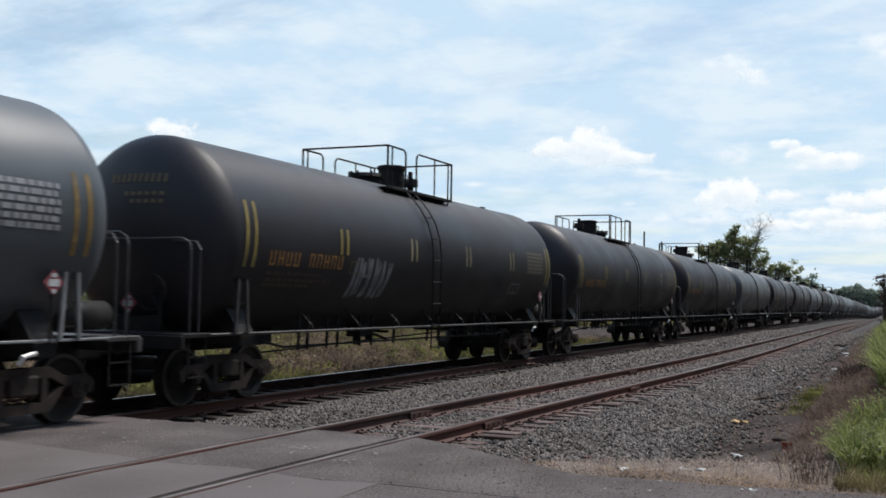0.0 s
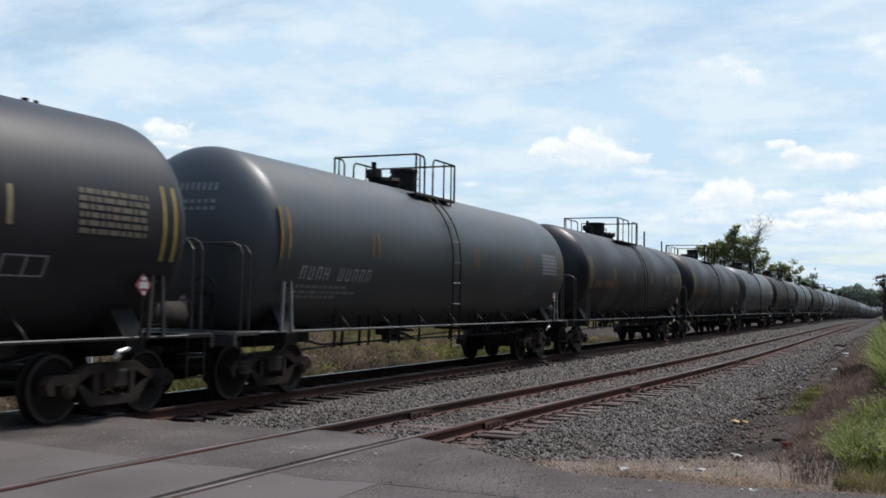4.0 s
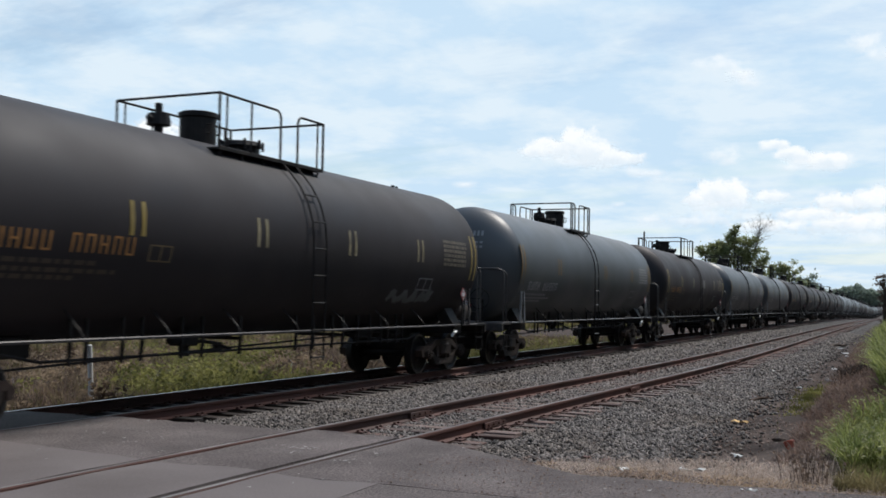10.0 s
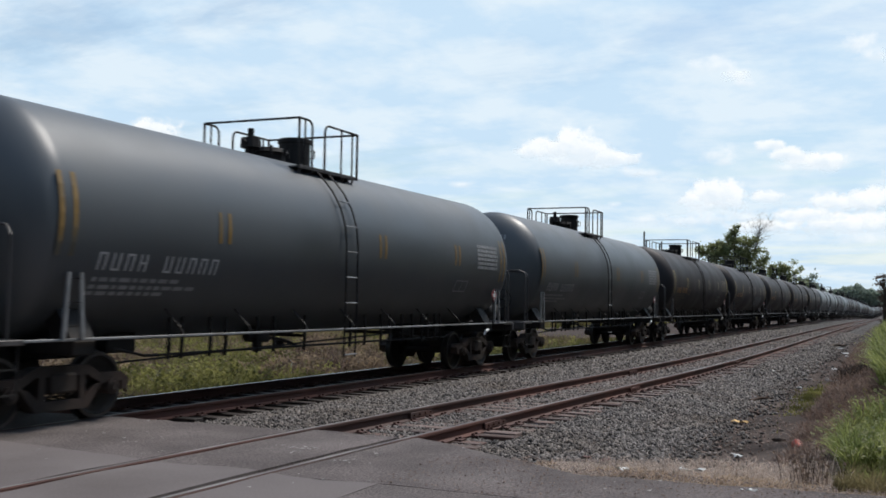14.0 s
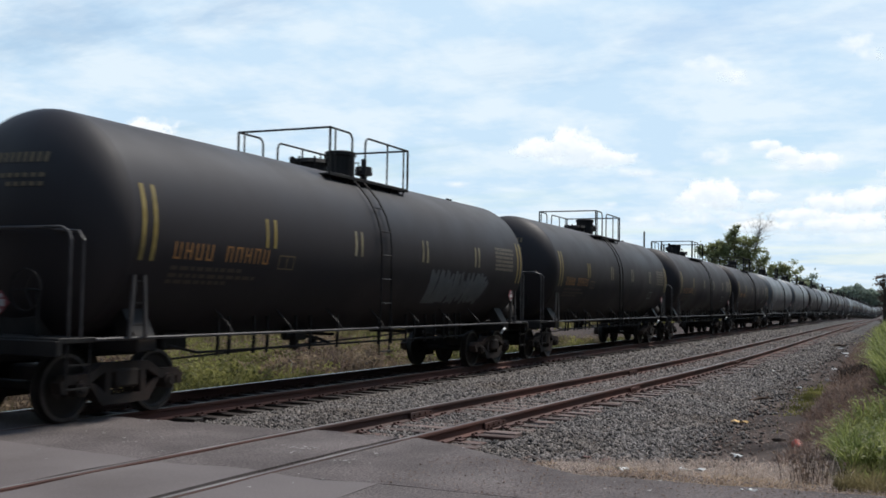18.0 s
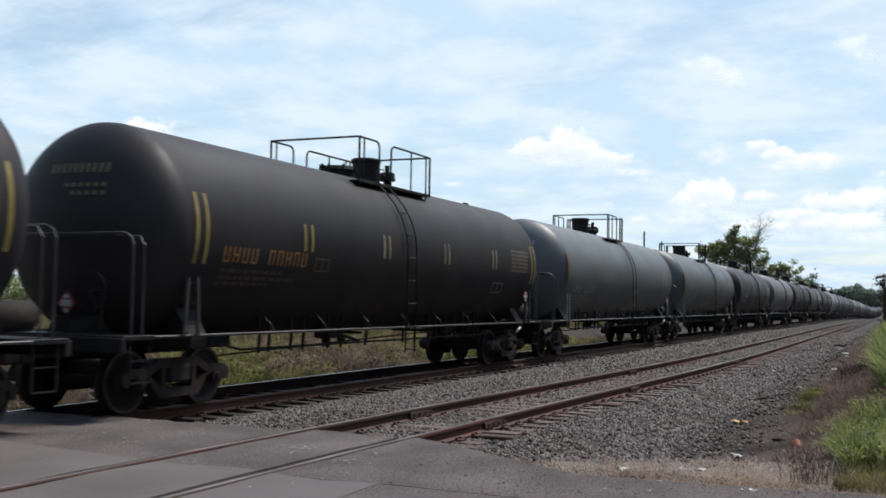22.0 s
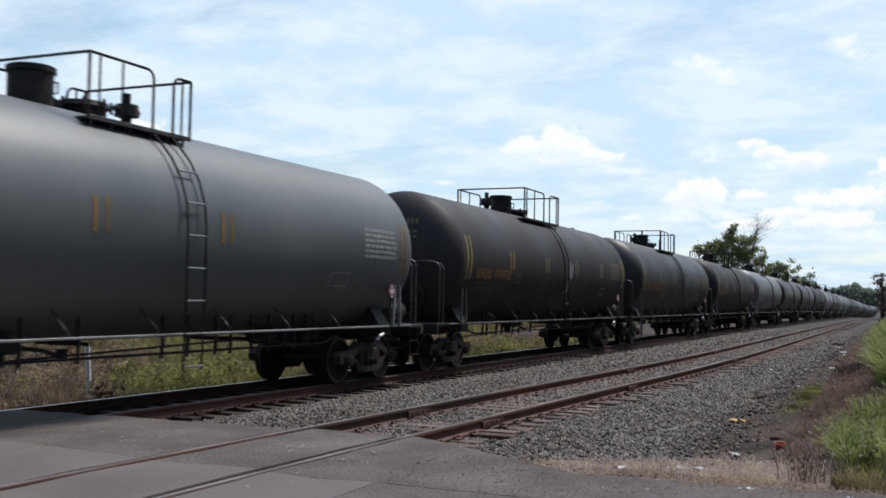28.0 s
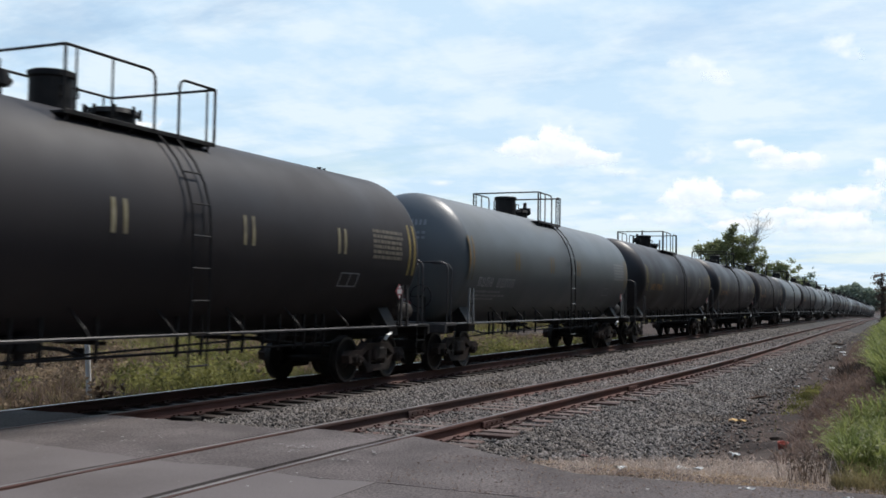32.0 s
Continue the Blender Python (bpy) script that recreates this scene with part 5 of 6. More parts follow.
    def bank(n, x0, x1, e0, depth, seed):
        r = np.random.default_rng(seed)
        x = r.uniform(x0, x1, n)
        edge = e0 + 0.015 * (x - 12) + 0.35 * np.array([noise.noise((a * 0.7, 0, 5)) for a in x])
        y = edge - depth * r.random(n) ** 1.3
        z = np.array([verge(a, b) + fall(a) for a, b in zip(x, y)])
        return np.stack([x, y, z], 1)
    def clump(n, x0, x1, depth, seed, power=1.0):
        """Places on the bank behind the edge of the tall weeds."""
        r = np.random.default_rng(seed)
        x = x0 + (x1 - x0) * r.random(n) ** power
        edge = np.interp(x, [11.6, 12.4, 13.6, 14.4, 15.2, 19, 21, 24, 32, 40, 70], [0.50, 0.66, 0.72, 0.42, -0.3, -0.2, 0.30, 0.45, 0.65, 0.85, 1.2])
        y = edge + 0.14 * np.array([noise.noise((u * 1.3, 0, 5)) for u in x]) - depth * r.random(n) ** 1.4
        return np.stack([x, y, [verge(u, w) + fall(u) - 0.02 for u, w in zip(x, y)]], 1)
    arching("bank_grass", clump(8000, 11.7, 15.6, 2.0, 21, 1.1), 0.46, 0.017, M_WEED, "tall green grass bowing over on the verge", "grass", 5, 0.8, M_SEED)
    arching("bank_grass", clump(11000, 19.6, 64, 2.2, 22, 1.5), 0.80, 0.030, M_WEED, "tall green grass bowing over on the verge", "grass", 35, 0.8, M_SEED)
    arching("brown_undergrowth", clump(2600, 10.5, 13.2, 1.6, 28), 0.24, 0.010, M_FIELD, "tan dry weeds at the foot of the tall grass", "weeds", 16, 0.9)
    arching("foxtail_grass", clump(420, 13.2, 15.4, 1.0, 24), 0.52, 0.010, M_OLIVE, "thin olive foxtail grass with brown heads at the back of the verge", "grass", 37, 0.75, M_FIELD)
    stalks = np.stack([rng.normal(10.95, 0.22, 56), rng.normal(0.84, 0.15, 56), np.full(56, -0.10)], 1)
    arching("dead_stalks", stalks, 0.35, 0.0075, M_STALK, "dark dry stalks standing on the verge", "weeds", 6, 0.45)
    arching("dry_stems", stalks[:40] + [0.05, -0.03, 0], 0.36, 0.006, M_STRAW, "pale dry stems among the dark stalks", "weeds", 36, 0.6)
    c = np.stack([rng.normal(10.95, 0.2, 110), rng.normal(0.84, 0.15, 110), -0.06 + 0.31 * rng.random(110) ** 0.8], 1)
    v, f = leaf_quads(c, 0.045, np.random.default_rng(61), 0.1)
    tagged(soup("dead_seed_heads", v, f, M_STALK), "dark withered leaves and seed heads on the stalks", "weeds", kind="stuff")
    r = np.random.default_rng(71)
    q = np.stack([15.4 + 33 * r.random(5200) ** 1.4, 0.45 + 1.05 * r.random(5200), np.zeros(5200)], 1)
    q[:, 1] += 0.006 * (q[:, 0] - 14)
    q[:, 2] = [verge(a, b) + fall(a) for a, b, _ in q]
    arching("bank_debris", q, 0.06 + 0.008 * q[:, 0], 0.012 + 0.0004 * q[:, 0], M_BROWN, "tangled brown dead weeds along the bank", "brush", 72, 1.3)
    q = np.stack([r.normal(28.9, 0.5, 420), r.normal(1.12, 0.22, 420), np.zeros(420)], 1)
    q[:, 2] = [verge(a, b) + fall(a) for a, b, _ in q]
    arching("brush_heap", q, 0.42, 0.025, M_HEAP, "dark heap of dead brush on the bank", "brush", 73, 1.0)
    q = np.stack([r.uniform(10.3, 13.4, 2600), r.uniform(0.9, 3.7, 2600), np.zeros(2600)], 1)
    q = q[q[:, 1] < 4.2 - 0.55 * (q[:, 0] - 10.2)]
    q[:, 2] = [verge(a, b) + 0.01 for a, b, _ in q]
    q = q[np.array([noise.noise((a * 1.5, b * 1.5, 9)) for a, b, _ in q]) > -0.05]
    arching("straw_wisps", q, 0.13, 0.007, M_STRAW, "long bent wisps of pale straw at the road edge", "straw", 74, 1.6)
    blades("dead_brush", bank(20000, 13.2, 60, 1.35, 1.3, 23), 0.16, 0.015, M_BROWN, "red-brown dead brush on the verge", "brush", 7, lean=2.0)
    blades("moss_patch", np.stack([rng.normal(24.0, 1.9, 3000), rng.normal(1.72, 0.2, 3000), np.full(3000, -0.31)], 1), 0.06, 0.024, M_GRASS, "low olive-green moss on the dirt", "moss", 8, lean=0.9)
    blades("verge_grass", bank(3400, 10.4, 13.4, 0.62, 2.0, 26), 0.13, 0.013, M_OLIVE, "short olive and tan grass on the verge", "grass", 10, lean=0.8)
    blades("green_shoots", bank(1500, 11.2, 13.5, 0.50, 1.8, 27), 0.20, 0.013, M_WEED, "thin green shoots on the verge", "grass", 14, lean=0.6)
    q = np.stack([rng.uniform(9.9, 14.0, 32000), rng.uniform(0.0, 3.6, 32000), np.zeros(32000)], 1)
    q[:, 2] = [verge(a, b) + 0.01 for a, b, _ in q]
    q = q[(q[:, 0] < 11.6 + 2.4 * rng.random(len(q))) & (q[:, 1] < 3.9 - 0.5 * (q[:, 0] - 10.2))]
    q = q[np.array([noise.noise((a * 1.6, b * 1.2, 4)) + 0.6 * noise.noise((a * 5, b * 4, 7)) for a, b, _ in q]) + rng.normal(0, 0.12, len(q)) > -0.02]
    blades("straw_litter", q, 0.045, 0.012, M_STRAW, "flattened pale straw along the road edge", "straw", 11, lean=2.6)
    q = np.stack([rng.normal(10.55, 0.2, 3600), rng.uniform(0.2, 3.6, 3600), np.zeros(3600)], 1)
    q[:, 2] = [verge(a, b) + 0.015 for a, b, _ in q]
    q = q[rng.random(len(q)) < np.array([0.45 + 1.2 * noise.noise((b * 1.1, 3, 3)) for b in q[:, 1]])]
    blades("golden_straw", q, 0.055, 0.013, M_GOLD, "golden dry straw at the road edge", "straw", 15, lean=2.2)
    n = 5200
    px, py = rng.uniform(10.2, 45, n), rng.uniform(0.2, 4.2, n)
    px = 10.2 + (px - 10.2) * rng.random(n)
    px[:1500], py[:1500] = 10.4 - 1.9 * rng.random(1500) ** 1.6, rng.uniform(-0.5, 4.6, 1500)
    pz = np.array([max(verge(a, b), bed_height(a, b) if a > 11.4 else 0.0 if a < 10.4 else -9) + fall(a) for a, b in zip(px, py)])
    base = np.array([(1, 0, 0), (-1, 0, 0), (0, 1, 0), (0, -1, 0), (0, 0, 0.7), (0, 0, -0.7)], float)
    tri = np.array([(0, 2, 4), (2, 1, 4), (1, 3, 4), (3, 0, 4)])
    v = (base[None] * rng.uniform(0.6, 1.3, (n, 6, 1)) + rng.normal(0, 0.2, (n, 6, 3))) * (rng.uniform(0.012, 0.034, n) * np.where(px < 10.4, 0.5, 1.0))[:, None, None] + np.stack([px, py, pz + 0.008], 1)[:, None]
    tagged(soup("verge_pebbles", v.reshape(-1, 3), (tri[None] + 6 * np.arange(n)[:, None, None]).reshape(-1, 3), M_CLOD), "scattered brownish pebbles on the dirt verge", "pebbles", kind="stuff")
    # clods of earth and roots thrown up along the bank
    n = 2400
    px = 13.4 + 40 * rng.random(n) ** 1.5
    py = 1.55 - 1.1 * rng.random(n) + 0.004 * (px - 14)
    pz = np.array([verge(a, b) + fall(a) for a, b in zip(px, py)])
    v = (base[None] * rng.uniform(0.6, 1.3, (n, 6, 1)) + rng.normal(0, 0.25, (n, 6, 3))) * (rng.uniform(0.02, 0.075, n) * (0.7 + px / 60))[:, None, None] + np.stack([px, py, pz + 0.02], 1)[:, None]
    tagged(soup("earth_clods", v.reshape(-1, 3), (tri[None] + 6 * np.arange(n)[:, None, None]).reshape(-1, 3), M_CLOD), "brown clods of earth along the bank", "clods", kind="stuff")
    q = np.stack([10.4 + 30 * rng.random(2600) ** 1.6, rng.uniform(0.6, 3.0, 2600), np.zeros(2600)], 1)
    q[:, 2] = [max(verge(a, b), bed_height(a, b) if a > 11.4 else -9) + fall(a) + 0.012 for a, b, _ in q]
    blades("twig_litter", q, 0.035, 0.014, M_BROWN, "brown twigs and leaf litter on the dirt", "twigs", 13, lean=4.0)
    # leafy plants along the bank, one scatter of leaves on stems
    p = bank(2600, 16.0, 70, 0.05, 3.2, 24)
    p = p[(p[:, 0] > 32) | (p[:, 1] < -0.5)]
    cs = []
    for x, y, z in p:
        h = rng.uniform(0.35, 1.0)
        k = int(14 + 18 * h)
        t = rng.random(k)
        cs.append(np.stack([x + rng.normal(0, 0.13, k), y + rng.normal(0, 0.13, k), z + 0.08 + h * t], 1))
    c = np.concatenate(cs)
    v, f = leaf_quads(c, 0.085, np.random.default_rng(4), 0.8)
    tagged(soup("verge_weeds", v, f, M_WEED), "leafy green weeds growing along the verge", "weeds", kind="stuff")


def build_trees():
    build_tree(150, 21.8, 14.0, 4, 0.28, [(0, 3.5, 11.1, 0.8), (0.5, 2.4, 11.2, 0.8), (-0.5, 4.6, 10.2, 1.0), (0.3, 1.6, 10.4, 1.1), (0, 2.8, 9.8, 1.4), (0, -1.8, 9.4, 1.5), (0, 0.1, 12.8, 0.85), (0, -0.1, 13.6, 0.6), (0, 0.3, 12.0, 1.1), (0, -0.8, 11.4, 1.1), (0, 0.9, 11.2, 1.1), (0, -2.0, 11.2, 1.2), (0, -3.2, 9.9, 1.1), (0, -3.6, 8.4, 1.2), (0, 1.5, 9.6, 1.9), (0, -1.0, 9.6, 1.8), (0, 4.0, 8.6, 1.8), (0, 0.5, 7.5, 2.2), (0, -2.2, 7.2, 1.8)], 3, 0.32, bare=(1.0, -4.2, 15.6), label="green tree with a narrow top and bare dead branches")
    build_tree(190, 19.6, 11.0, 3, 0.2, [(0, 0.6, 9.6, 1.2), (0, -0.8, 9.2, 1.2), (0, 1.9, 8.6, 1.1), (0, -2.2, 8.0, 1.1), (0, 0, 7.4, 1.8), (0, 2.4, 6.8, 1.4), (0, -2.0, 6.4, 1.6)], 5, 0.4, label="small round-topped green tree")
    rng = random.Random(31)
    for k in range(9):
        x, y = 250 + 22 * k, 21.5 + 1.1 * k + rng.uniform(-1, 1)
        h = 6.6 + rng.uniform(-1.2, 1.2) + 0.01 * x
        build_tree(x, y, h, 3, 0.2, [(rng.uniform(-1, 1), rng.uniform(-3, 3), h * rng.uniform(0.45, 0.92), rng.uniform(1.5, 2.3)) for _ in range(7)], 50 + k, 0.6, M_LEAF_FAR, label="dark green tree in the distant tree line")
    build_tree(72, 1.05, 4.1, 1, 0.11, [(0, 0, 4.1, 0.42), (0, 0.1, 4.3, 0.3), (0.1, 0.12, 3.7, 0.36), (0, -0.05, 3.4, 0.36), (0, -0.1, 3.0, 0.34), (0.1, -0.12, 2.7, 0.34), (0, -0.15, 2.3, 0.34), (0, -0.1, 1.9, 0.34), (0, -0.1, 1.5, 0.34), (0, 0.0, 1.1, 0.36), (0, 0.0, 0.7, 0.4)], 9, 0.13, M_STALK, label="dark brown vine-covered stump beside the track", name="overgrown_stump")
    # hedgerow at the far side of the field
    r = np.random.default_rng(28)
    n = 36000
    a = np.radians(r.uniform(14, 80, n))
    d = 165 + 14 * r.random(n)
    top = np.array([5.6 + 1.6 * noise.noise((u * 14, 2, 0)) + 1.0 * noise.noise((u * 60, 5, 0)) for u in a])
    v, f = leaf_quads(np.stack([d * np.cos(a), d * np.sin(a), -0.9 + top * r.random(n) ** 0.9], 1), 0.75, r, 0.2)
    tagged(soup("hedgerow", v, f, M_LEAF), "green hedgerow at the far side of the field", "hedge", kind="stuff")
    # unseen woods, added behind the camera to keep low sky light off the tanks
    r = np.random.default_rng(18)
    n = 42000
    y0 = r.uniform(-140, 160, n)
    side = r.random(n) < 0.55
    x = np.where(side, r.uniform(-60, 170, n), -22 - 12 * r.random(n))
    y = np.where(side, -13 - 13 * r.random(n), y0)
    keep = ~((x > -5) & (x < 11) & (y < -10)) & ~((np.abs(y - 8.5) < 7) & (x < 0))
    x, y = x[keep], y[keep]
    top = np.array([20 + 5 * noise.noise((a * 0.05, b * 0.05, 2)) + 3 * noise.noise((a * 0.2, b * 0.2, 5)) for a, b in zip(x, y)])
    z = -0.5 + top * r.random(len(x)) ** 0.8
    v, f = leaf_quads(np.stack([x, y, z], 1), 2.2, r, 0.2)
    tagged(soup("roadside_woods", v, f, M_LEAF_DARK), "unseen dark green woods added behind the camera to shade the train", "woods", kind="stuff")
    # woods at the end of the line
    r = np.random.default_rng(8)
    n = 42000
    y = r.uniform(-160, 260, n)
    top = np.array([19 + 6 * noise.noise((b * 0.04, 2, 0)) + 4 * noise.noise((b * 0.13, 5, 0)) for b in y])
    z = -3.6 + top * r.random(n) ** 0.7
    x = 900 + 40 * r.random(n) + 6 * z / 10
    v, f = leaf_quads(np.stack([x, y, z], 1), 3.4, r, 0.2)
    tagged(soup("far_woods", v, f, M_LEAF_FAR), "dark green woods at the end of the line", "woods", kind="stuff")


# ---- small things ----
def litter(name, x, y, sx, sy, h, mat, label, rz, seed, lie=0.02):
    rng = random.Random(seed)
    bm = bmesh.new()
    bmesh.ops.create_grid(bm, x_segments=4, y_segments=3, size=0.5)
    for v in bm.verts:
        v.co = Vector((v.co.x * sx, v.co.y * sy, rng.uniform(0.0, h)))
    r = bmesh.ops.extrude_face_region(bm, geom=bm.faces[:])
    for v in r["geom"]:
        if isinstance(v, bmesh.types.BMVert):
            v.co.z += 0.006
    ob = part(name, bm, mat)
    z = max(verge(x, y), bed_height(x, y) if x > 11.3 and y > 2.4 else -9) + fall(x) + lie
    ob.matrix_basis = pose(x, y, z, 0, 0, rz)
    tagged(ob, label, "litter")


def build_small_things():
    for i, (x, y, sx, sy, rz) in enumerate(((13.9, 1.98, 0.18, 0.11, 20), (10.62, 2.68, 0.17, 0.09, 60), (11.45, 2.12, 0.30, 0.09, 70), (10.0, 1.31, 0.15, 0.11, 80), (9.95, 0.43, 0.12, 0.09, 40), (26.0, 2.28, 0.22, 0.12, 0), (52.0, 2.7, 0.3, 0.2, 30), (31.5, 3.5, 0.16, 0.1, 50), (34.6, 1.98, 0.24, 0.12, 20), (46.8, 2.25, 0.3, 0.16, 70), (44.0, 2.05, 0.22, 0.12, 10))):
        litter("paper_scrap", x, y, sx, sy, 0.05, M_PAPER, "crumpled white paper scrap on the dirt", rz, i)
    litter("wood_scrap", 17.7, 2.48, 0.27, 0.13, 0.04, M_WOOD, "small pale orange wood scrap on the gravel", 70, 40, 0.055)
    litter("paper_scrap", 9.75, 3.62, 0.16, 0.08, 0.03, M_CUP, "small torn red paper scrap at the road edge", 15, 41)
    # sticks, clods and rusty scraps on the verge
    for i, (x, y, ln, r, rz, mat, label) in enumerate(((39.0, 1.95, 1.0, 0.06, 12, M_STALK, "dark fallen branch on the dirt"), (55.0, 2.95, 1.6, 0.06, -38, M_STALK, "dark fallen branch on the dirt"), (22.5, 2.72, 0.9, 0.03, -25, M_BROWN, "brown broken branch on the gravel"), (19.7, 2.5, 0.5, 0.03, 40, M_BROWN, "brown broken branch on the gravel"), (28.0, 1.55, 0.9, 0.045, 35, M_TWIG, "pale bare branch on the brush"), (15.9, 1.68, 0.22, 0.045, 70, M_STALK, "dark clod of earth and roots on the dirt"))):
        r2 = random.Random(90 + i)
        bm = bmesh.new()
        zz = max(verge(x, y), bed_height(x, y) if y > 2.4 else -9) + fall(x) + r * 0.7
        pts = [Vector((-ln / 2 + ln * k / 4, r2.uniform(-0.08, 0.08) * ln, r2.uniform(0, 0.05) * ln)) for k in range(5)]
        tube(bm, pts, [r * 0.7, r, r * 0.9, r * 0.7, r * 0.3], 6)
        for k in (1, 2, 3):
            tube(bm, [pts[k], pts[k] + Vector((0.12 * ln, r2.uniform(-0.25, 0.25) * ln, 0.10 * ln))], [r * 0.5, r * 0.15], 5)
        ob = part("fallen_branch", bm, mat)
        ob.matrix_basis = pose(x, y, zz, 0, 0, rz)
        tagged(ob, label, "branch")
    for i, (x, y, sx, sy) in enumerate(((12.3, 3.32, 0.22, 0.10), (12.15, 3.05, 0.16, 0.08), (12.5, 3.6, 0.12, 0.08))):
        litter("rusty_scrap", x, y, sx, sy, 0.03, M_RAIL, "flat rusty scrap on the gravel edge", 25 * i, 70 + i)
    # white marker post beyond the tracks
    bm = bmesh.new()
    tube(bm, [(0, 0, -0.2), (0, 0, 1.14), (0, 0, 1.16)], [0.052, 0.052, 0.035], 10)
    post = part("marker_post", bm, M_POST)
    post.matrix_basis = pose(15.2, 14.1, -0.42, 0, -1.5, 0) @ pose(0, 0, 0, -3.5, 0, 0)
    tagged(post, "white round marker post leaning in the weeds", "post")
    bm = bmesh.new()
    tube(bm, [(0, 0, -0.1), (0, 0, 0.42)], 0.025, 8)
    stake = part("marker_stake", bm, M_POST)
    stake.matrix_basis = pose(25.5, 16.2, -0.55)
    tagged(stake, "short white stake in the grass", "stake")
    for x, y, top in ((60.0, 13.93, 5.85), (70.0, 15.05, 5.86)):
        pole = tagged(new("line_pole"), "thin grey wooden pole beyond the train", "pole")
        pole.location = (x, y, -0.6 + fall(x))
        bm = bmesh.new()
        tube(bm, [(0, 0, -0.3), (0, 0, top + 0.6 - fall(x))], [0.075, 0.05], 8)
        part("pole_shaft", bm, M_POLE, pole)
        bm = bmesh.new()
        tube(bm, [(0, 0, top + 0.58 - fall(x)), (0, 0, top + 0.64 - fall(x))], [0.06, 0.03], 8)
        part("pole_cap", bm, M_POLE, pole)


CUPS = []


def cup_height(x, y):
    return verge(x, y) + fall(x) + 0.045


def build_cup():
    """A red plastic cup that the wind rolls out of the weeds."""
    bm = bmesh.new()
    prof = [(0.0, -0.095), (0.046, -0.095), (0.051, -0.088), (0.068, 0.086), (0.074, 0.090), (0.074, 0.102), (0.066, 0.102), (0.062, 0.086), (0.046, -0.080), (0.0, -0.080)]
    prev = None
    for k in range(21):
        a = 2 * math.pi * k / 20
        row = [bm.verts.new((r * math.cos(a), r * math.sin(a), z)) for r, z in prof]
        if prev:
            for i in range(len(prof) - 1):
                bm.faces.new((prev[i], row[i], row[i + 1], prev[i + 1]))
        prev = row
    bmesh.ops.remove_doubles(bm, verts=bm.verts, dist=1e-5)
    bmesh.ops.recalc_face_normals(bm, faces=bm.faces)
    ob = part("plastic_cup", bm, M_CUP, smooth=True)
    tagged(ob, "red plastic cup blown onto the dirt verge", "cup")
    ob.matrix_basis = pose(14.62, 1.44, cup_height(14.62, 1.44))
    CUPS.append(ob)


# ---- clouds ----
def cloud_material(thin):
    """White puffs with a billowing rim and a greyer base, on a sheet of far sky; thin ones are torn veils."""
    m = bpy.data.materials.new("thin_cloud" if thin else "cloud")
    m.use_nodes = True
    n, l = m.node_tree.nodes, m.node_tree.links
    n.clear()
    out, mix, em, tr = n.new("ShaderNodeOutputMaterial"), n.new("ShaderNodeMixShader"), n.new("ShaderNodeEmission"), n.new("ShaderNodeBsdfTransparent")
    uv, co, sp = n.new("ShaderNodeTexCoord"), n.new("ShaderNodeMapping"), n.new("ShaderNodeSeparateXYZ")
    l.new(uv.outputs["Object"], co.inputs[0])
    co.inputs["Scale"].default_value = (0.001, 0.001, 0.0014)
    l.new(uv.outputs["UV"], sp.inputs[0])

    def sums(op, a, b, c=None):
        x = n.new("ShaderNodeMath")
        x.operation = op
        for k, v in enumerate((a, b) if c is None else (a, b, c)):
            if isinstance(v, (int, float)):
                x.inputs[k].default_value = v
            else:
                l.new(v, x.inputs[k])
        return x.outputs[0]

    def span(v, lo, hi, a=0.0, b=1.0):
        x = n.new("ShaderNodeMapRange")
        x.interpolation_type = "SMOOTHSTEP"
        for k, w in ((1, lo), (2, hi), (3, a), (4, b)):
            x.inputs[k].default_value = w
        l.new(v, x.inputs[0])
        return x.outputs[0]
    billow, fine = n.new("ShaderNodeTexNoise"), n.new("ShaderNodeTexNoise")
    billow.inputs["Scale"].default_value, billow.inputs["Detail"].default_value, billow.inputs["Roughness"].default_value = 11.0 if thin else 16.0, 7, 0.62
    fine.inputs["Scale"].default_value, fine.inputs["Detail"].default_value = 30.0, 4
    for t in (billow, fine):
        l.new(co.outputs[0], t.inputs["Vector"])
    ln = n.new("ShaderNodeVectorMath")
    ln.operation = "LENGTH"
    l.new(uv.outputs["UV"], ln.inputs[0])
    body = sums("MULTIPLY_ADD", sums("SUBTRACT", billow.outputs[0], 0.5), 3.4 if thin else 2.2, sums("SUBTRACT", 0.80 if thin else 0.92, ln.outputs["Value"]))
    rim = span(body, -0.25, 0.95, 0.0, 0.72) if thin else span(body, -0.08, 0.46, 0.0, 0.94)
    under = span(sp.outputs[1], -1.15, -0.1)
    l.new(sums("MULTIPLY", rim, under), mix.inputs[0])
    # sunlit tops and shaded bases of the clouds are painted into their glow
    lit = span(sums("MULTIPLY_ADD", fine.outputs[0], 1.2, sp.outputs[1]), 0.0, 1.05)
    cm = n.new("ShaderNodeMix")
    cm.data_type = "RGBA"
    cm.inputs[6].default_value, cm.inputs[7].default_value = ((0.75, 0.83, 0.905, 1), (0.92, 0.96, 0.99, 1)) if thin else ((0.74, 0.83, 0.91, 1), (0.95, 0.975, 0.99, 1))
    l.new(lit, cm.inputs[0])
    l.new(cm.outputs[2], em.inputs[0])
    em.inputs[1].default_value = 1.02
    l.new(tr.outputs[0], mix.inputs[1])
    l.new(em.outputs[0], mix.inputs[2])
    l.new(mix.outputs[0], out.inputs[0])
    return m


CLOUDS = []


